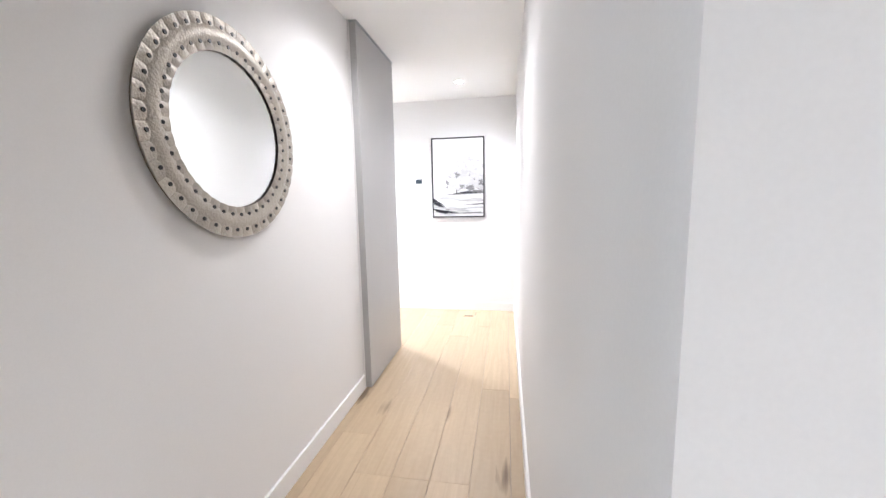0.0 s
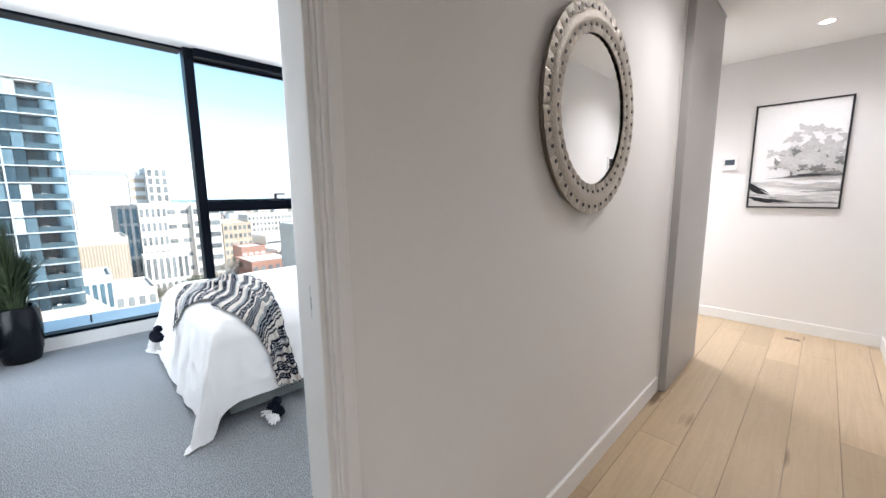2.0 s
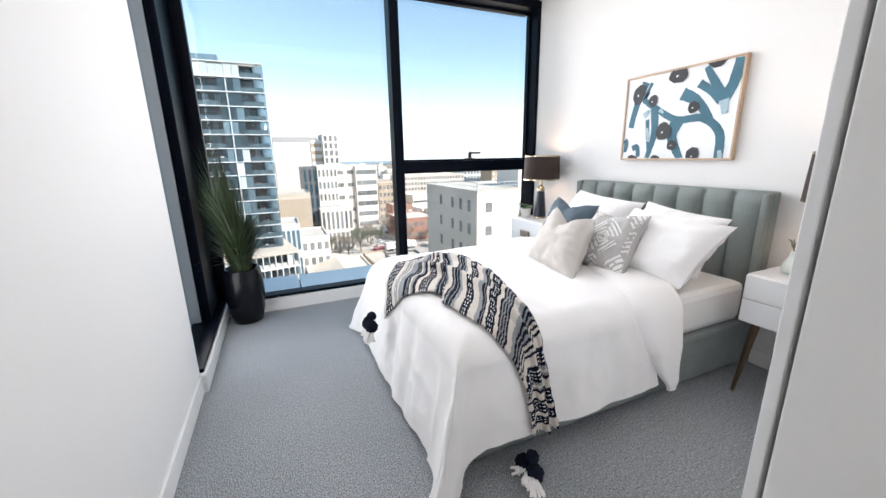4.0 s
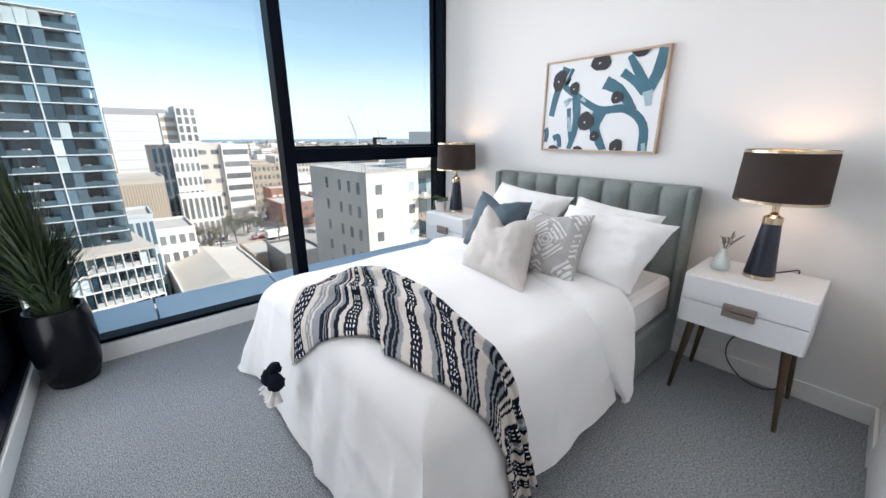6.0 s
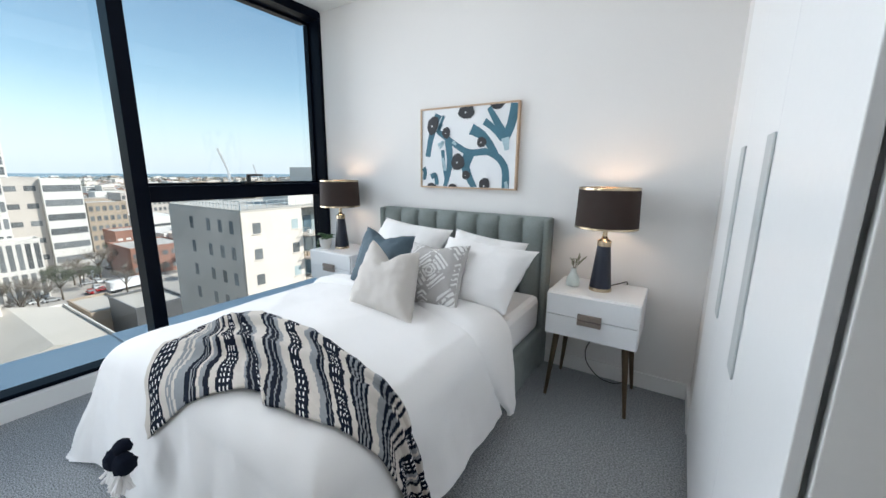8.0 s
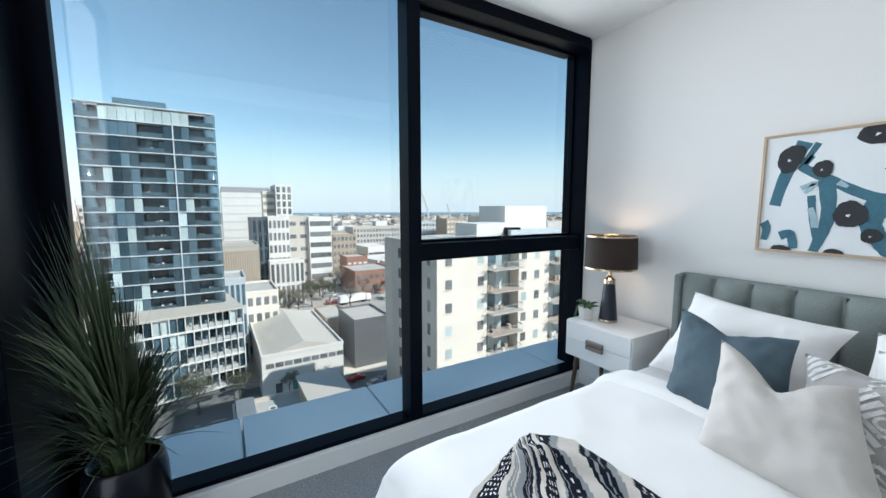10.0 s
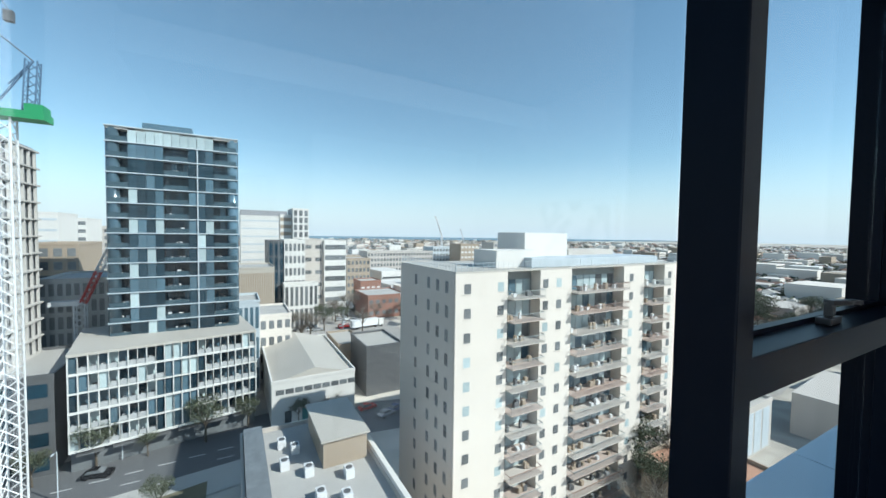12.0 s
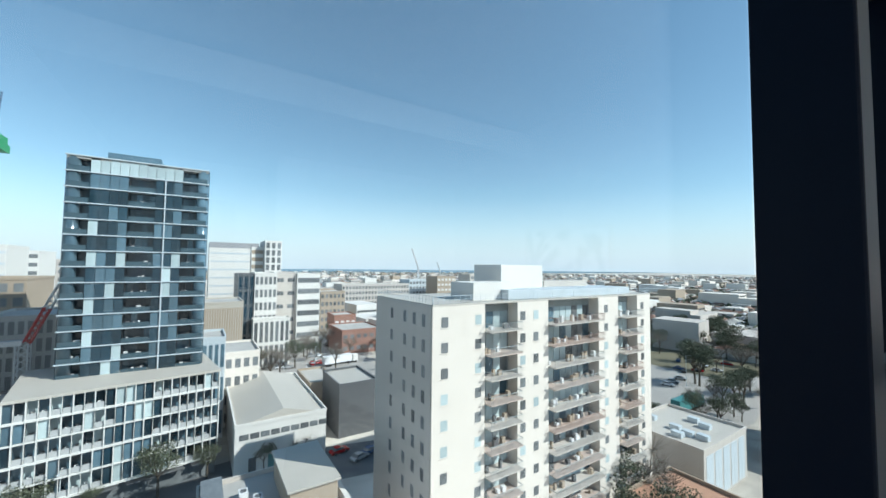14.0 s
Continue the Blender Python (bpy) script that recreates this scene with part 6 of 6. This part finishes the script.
for xx, yy, zz, tip in ((-345, 190, -8, 20), (-520, 330, -20, 10)):
    c3 = thing("far_crane", "slender far white crane on the skyline", "crane", (xx, yy, G))
    g = Geo()
    lattice(g, (0, 0, 0), (0, 0, zz - G + 8), 0.7, 10, r=0.22)
    part("mast", g, WHITESTEEL, c3)
    g = Geo()
    lattice(g, (0, 0, zz - G + 8), (2, -9, tip - G), 0.5, 8, r=0.2)
    part("jib", g, WHITESTEEL, c3)


# ---- street trees, cars, poles ----
def clump(geo, c, r, n, rnd, flat=0.7):
    """A loose crown: many small tilted leaf clusters."""
    for _ in range(n):
        d = Vector((rnd.gauss(0, 1), rnd.gauss(0, 1), rnd.gauss(0, 0.8)))
        d = d.normalized() * (rnd.random() ** 0.4)
        p = Vector(c) + Vector((d.x * r, d.y * r, d.z * r * flat))
        s = r * rnd.uniform(0.05, 0.11)
        e1 = Vector((rnd.uniform(-1, 1), rnd.uniform(-1, 1), rnd.uniform(-1, 1))).normalized() * s
        e2 = Vector((rnd.uniform(-1, 1), rnd.uniform(-1, 1), rnd.uniform(-1, 1))).normalized() * s
        e3 = e1.cross(e2).normalized() * s * 0.5
        geo.face([p + e1, p + e2 + e3, p - e1, p - e2 + e3])


TREE = {}


def tree_meshes(kind_, seed):
    if (kind_, seed) in TREE:
        return TREE[(kind_, seed)]
    rnd = random.Random(seed * 31 + 7)
    tg = Geo().rod((0, 0, 0), (0.1, 0, 2.4), 0.17, 0.11, 8)
    cg = Geo()
    for i in range(7):
        a = i * 0.9 + rnd.random()
        e_ = Vector((1.3 * math.cos(a), 1.3 * math.sin(a), 3.6 + rnd.random() * 1.6))
        tg.rod((0.1, 0, 2.2), e_, 0.08, 0.03, 5)
        if kind_ == "leafy":
            clump(cg, e_ + Vector((0, 0, 0.3)), rnd.uniform(1.0, 1.5), 260, rnd)
        else:
            for _ in range(26):
                q = e_ + Vector((rnd.gauss(0, 0.7), rnd.gauss(0, 0.7), rnd.uniform(0.1, 1.4)))
                cg.rod(e_ - Vector((0, 0, 0.3)), q, 0.025, 0.01, 3)
            clump(cg, e_, 1.0, 30, rnd)
    TREE[(kind_, seed)] = (tg.mesh("trunk", [TRUNK]), cg.mesh("crown", [LEAF if kind_ == "leafy" else BARE]))
    return TREE[(kind_, seed)]


def tree(x, y, s, kind_="leafy", seed=0, z=G):
    t_ = thing("street_tree", "leafy green street tree" if kind_ == "leafy" else "nearly bare street tree with grey twigs", "tree", (x, y, z), rz=(x * 37) % 360, group="street trees")
    tm, cm = tree_meshes(kind_, seed)
    sc = Matrix.Scale(s, 4)
    part("trunk", tm, None, t_, m=sc)
    part("crown", cm, None, t_, m=sc)


for i, (x, y, s, k_) in enumerate(((-91.5, -5.0, 1.5, "leafy"), (-91.0, -21.5, 1.35, "leafy"), (-94.0, 2.6, 1.1, "leafy"), (-91, -14.2, 0.8, "leafy"), (-89, -29, 1.0, "leafy"), (-72, -10, 0.9, "leafy"), (-90.5, 12.5, 1.0, "leafy"), (-90, 19.5, 1.0, "bare"),
                                   (-44, 62, 1.9, "leafy"), (-38.0, 66, 1.6, "bare"), (-42, 69, 1.9, "bare"), (-37, 57, 1.5, "leafy"), (-34.5, 50, 1.5, "bare"), (-33.5, 62, 1.5, "leafy"), (-48, 73, 1.8, "bare"), (-32, 72, 1.0, "leafy"), (-30, 64, 0.7, "leafy"),
                                   (-150, 22, 2.4, "bare"), (-155, 26, 2.0, "bare"), (-163, 18, 1.8, "leafy"), (-190, 50, 2.2, "bare"), (-176, 44, 1.4, "leafy"), (-200, 30, 2.0, "leafy"))):
    tree(x, y, s, k_, i % 4)
for i in range(70):
    x, y = rn.uniform(-165, -50), rn.uniform(150, 275)
    tree(x, y, rn.uniform(1.5, 2.6), "leafy" if rn.random() < 0.55 else "bare", i % 4)

for i in range(34):
    tree(rn.uniform(-236, -132), rn.uniform(14, 82), rn.uniform(0.9, 1.9), "bare" if rn.random() < 0.65 else "leafy", i % 4)
for i in range(26):
    tree(rn.uniform(-60, -46), rn.uniform(100, 175), rn.uniform(0.9, 1.7), "bare" if rn.random() < 0.5 else "leafy", i % 4)

CARM = {}


def car(x, y, rz, paint, i):
    t_ = thing("parked_car", f"{paint} car parked on the asphalt", "car", (x, y, G + 0.07), rz, "parked cars")
    pm = surf("car_paint_" + paint, {"white": (0.7, 0.7, 0.7), "silver": (0.4, 0.41, 0.42), "black": (0.02, 0.02, 0.022), "red": (0.45, 0.02, 0.02), "blue": (0.04, 0.09, 0.2)}[paint], 0.25, metal=0.2, var=0.02)
    if paint not in CARM:
        prof = [(-2.1, 0.35), (-2.15, 0.75), (-1.95, 0.92), (-1.2, 0.98), (1.0, 0.98), (1.9, 0.85), (2.15, 0.7), (2.15, 0.35)]
        cab_ = [(-1.55, 0.97), (-1.15, 1.42), (0.35, 1.45), (1.05, 0.97)]
        out = []
        for pr, hw, mt in ((prof, 0.87, pm), (cab_, 0.76, WGLASS)):
            gg_ = Geo()
            gg_.face([(x_, -hw, z_) for x_, z_ in reversed(pr)]).face([(x_, hw, z_) for x_, z_ in pr])
            for k in range(len(pr)):
                (xa, za), (xb, zb) = pr[k], pr[(k + 1) % len(pr)]
                gg_.face([(xa, -hw, za), (xb, -hw, zb), (xb, hw, zb), (xa, hw, za)])
            out.append(gg_.mesh("body", [mt]))
        out.append(Geo().box(-1.1, 0.3, -0.7, 0.7, 1.44, 1.48).mesh("roof", [pm]))
        out.append(Geo().rod((0, -0.1, 0), (0, 0.1, 0), 0.32, seg=12).mesh("wheel", [BLACKPL]))
        CARM[paint] = out
    b, c, r_, wh = CARM[paint]
    part("body", b, None, t_)
    part("windows", c, None, t_)
    part("roof", r_, None, t_)
    for wx in (-1.3, 1.35):
        for wy in (-0.78, 0.78):
            part("wheel", wh, None, t_, m=pose(wx, wy, 0.32))


paints = ("white", "silver", "black", "white", "silver", "red", "blue")
cars = [(-87.5, -20.5, 80), (-85, 31, 110), (-86.5, 34, 110), (-83.5, -38, 82), (-90, 28, 100)]
for i in range(34):
    cars.append((rn.uniform(-225, -140), 0, rn.choice((0, 90))))
    x_ = cars[-1][0]
    cars[-1] = (x_, 24 + rn.uniform(0, 1) * (30 + (-140 - x_) * 0.2), cars[-1][2])
for i in range(18):
    cars.append((rn.uniform(-95, -60), rn.uniform(128, 205), rn.choice((20, 110))))
for i, (x, y, r_) in enumerate(cars):
    car(x, y, r_, "black" if i == 0 else ("silver" if i == 1 else paints[(i * 3) % 7]), i)
for x, y, hh in ((-82.6, -24, 8), (-91.5, -18, 8), (-96, 25, 8), (-160, 40, 10), (-72, 150, 11), (-66, 165, 11)):
    lp = thing("street_lamp", "tall grey street lamp on the kerb", "street lamp", (x, y, G), group="street lamps")
    part("pole", Geo().rod((0, 0, 0), (0, 0, hh), 0.09, 0.06, 8), SLAB, lp)
    part("arm", Geo().rod((0, 0, hh), (1.4, 0, hh + 0.3), 0.05, 0.04, 6).box(1.3, 1.9, -0.12, 0.12, hh + 0.22, hh + 0.36), SLAB, lp)

# ---- suburbs as far as the bay ----
rf = random.Random(77)
house, canopy, flat_ = Geo(), Geo(), Geo()


def taken(x, y):
    if -260 < x < -25 and -70 < y < 215 and not (x < -128 and y > 84):
        return True
    return (-345 < x < -190 and -80 < y < 90) or (-360 < x < -290 and 90 < y < 300)


for _ in range(8200):
    dist, ang = 120 + 2500 * rf.random() ** 1.7, rf.uniform(-0.55, 1.65)
    x, y = -5 - dist * math.cos(ang), dist * math.sin(ang)
    if taken(x, y):
        continue
    big = rf.random() < 0.10
    w, d, h = (rf.uniform(14, 34), rf.uniform(12, 30), rf.uniform(6, 17)) if big else (rf.uniform(7, 13), rf.uniform(7, 14), rf.uniform(3, 5.5))
    if dist > 1300:
        h *= 0.7
    rot = pose(x, y, G, 0, 0, rf.choice((0, 6, 90, 96)) + rf.uniform(-3, 3))
    if big:
        flat_.box(-w / 2, w / 2, -d / 2, d / 2, 0, h, rf.randrange(4), rot)
        for f in range(int(h // 3.2)):
            flat_.box(-w * 0.47, w * 0.505, -d * 0.47, d * 0.47, 1 + f * 3.2, 2.3 + f * 3.2, 4, rot)
    else:
        house.box(-w / 2, w / 2, -d / 2, d / 2, 0, h, 0, rot)
        k = [rot @ Vector(p) for p in ((-w / 2 - 0.4, -d / 2 - 0.4, h), (w / 2 + 0.4, -d / 2 - 0.4, h), (w / 2 + 0.4, d / 2 + 0.4, h), (-w / 2 - 0.4, d / 2 + 0.4, h), (0, -d * 0.2, h + 2.4), (0, d * 0.2, h + 2.4))]
        rm = rf.choice((1, 1, 2, 2, 3))
        for q in ((0, 1, 4), (1, 2, 5, 4), (2, 3, 5), (3, 0, 4, 5)):
            house.face([k[i] for i in q], rm)
for _ in range(12000):
    dist, ang = 110 + 2600 * rf.random() ** 1.25, rf.uniform(-0.55, 1.65)
    if ang > 0.85 and rf.random() < 0.5:
        dist = rf.uniform(150, 900)
    x, y = -5 - dist * math.cos(ang), dist * math.sin(ang)
    if taken(x, y):
        continue
    s = rf.uniform(2.2, 5.0)
    c = Vector((x, y, G + s * 0.9 + 1))
    mi = 0 if rf.random() < 0.6 else 1
    for _k in range(16 if dist < 500 else 8):
        p = c + Vector((rf.gauss(0, 0.45), rf.gauss(0, 0.45), rf.gauss(0, 0.3))) * s
        q = s * rf.uniform(0.3, 0.6)
        e1, e2 = Vector((rf.uniform(-1, 1), rf.uniform(-1, 1), rf.uniform(-0.6, 0.6))) * q, Vector((rf.uniform(-1, 1), rf.uniform(-1, 1), rf.uniform(-0.2, 1))) * q
        canopy.face([p + e1, p + e2, p - e1, p - e2], mi)
solid("suburban_houses", house, [surf("house_walls", (0.50, 0.46, 0.42), 0.9, var=0.1, big=0.05, fine=1, bump=0, island=0.4), surf("tile_roofs", (0.26, 0.15, 0.11), 0.9, var=0.1, big=0.05, fine=1, bump=0, island=0.4), surf("grey_roofs", (0.33, 0.33, 0.33), 0.8, var=0.1, big=0.05, fine=1, bump=0, island=0.5), ROOFL], "many small suburban houses with tiled and metal roofs", "houses", kind="stuff")
solid("low_blocks", flat_, [WHITEW, GREYW, TANW, CREAMW, WGLASS], "scattered low white and grey blocks of flats", "buildings", kind="stuff")
solid("distant_trees", canopy, [LEAF, BARE], "dense green and grey tree canopy over the suburbs", "trees", kind="stuff")

# the street grid lies a little off the flat's own axes
BEARING = pose(-4.3, 0.15, 0) @ Matrix.Rotation(radians(0.7), 4, "Z") @ pose(4.3, -0.15, 0)
for ob in [o for o in bpy.data.objects if o not in FLAT and o.parent is None]:
    ob.matrix_world = BEARING @ ob.matrix_world

# ---- oak boards of the corridor floor ----
oakfloor = thing("floor", "pale knotty oak boards along the corridor", "timber floor", (0, 0, 0), kind="structure")
rp = random.Random(4)
PW = 0.19
board_data = {}


def board(x0, x1, y0, y1):
    key = (round(x1 - x0, 3), round(y1 - y0, 2))
    if key not in board_data:
        w_, l_ = key
        b = 0.0009
        bg = Geo()
        lo, hi = [(0, 0), (w_, 0), (w_, l_), (0, l_)], [(b, b), (w_ - b, b), (w_ - b, l_ - b), (b, l_ - b)]
        bg.face([(x, y, 0) for x, y in hi])
        for i in range(4):
            j = (i + 1) % 4
            bg.face([(*lo[i], -0.002), (*lo[j], -0.002), (*hi[j], 0), (*hi[i], 0)])
            bg.face([(*lo[i], -0.02), (*lo[j], -0.02), (*lo[j], -0.002), (*lo[i], -0.002)])
        board_data[key] = bg.mesh("plank", [OAK])
    part("plank", board_data[key], None, oakfloor, m=pose(x0, y0, 0))


col = 0
x = -2.85
while x < 2.05:
    x1 = min(x + PW, 2.05)
    lo_y = -2.6 if x1 > XL + 0.02 else 3.50
    hi_y = YE if x < XR + 0.15 else 0.56
    y = lo_y - rp.choice((0.0, 0.6, 1.2, 1.7)) * (lo_y < 0)
    while y < hi_y:
        ln = rp.choice((1.6, 1.9, 2.2))
        ya, yb = max(y, lo_y), min(y + ln, hi_y)
        if yb - ya > 0.02:
            board(x + 0.0003, x1 - 0.0003, ya + 0.0003, yb - 0.0003)
        y += ln
    x += PW
setting("door_threshold", Geo().box(XL - 0.10, XL - 0.002, DY0, DY1, -0.02, 0.002), surf("oak_trim", (0.4, 0.3, 0.2), 0.5), "narrow oak threshold strip in the doorway", "threshold")
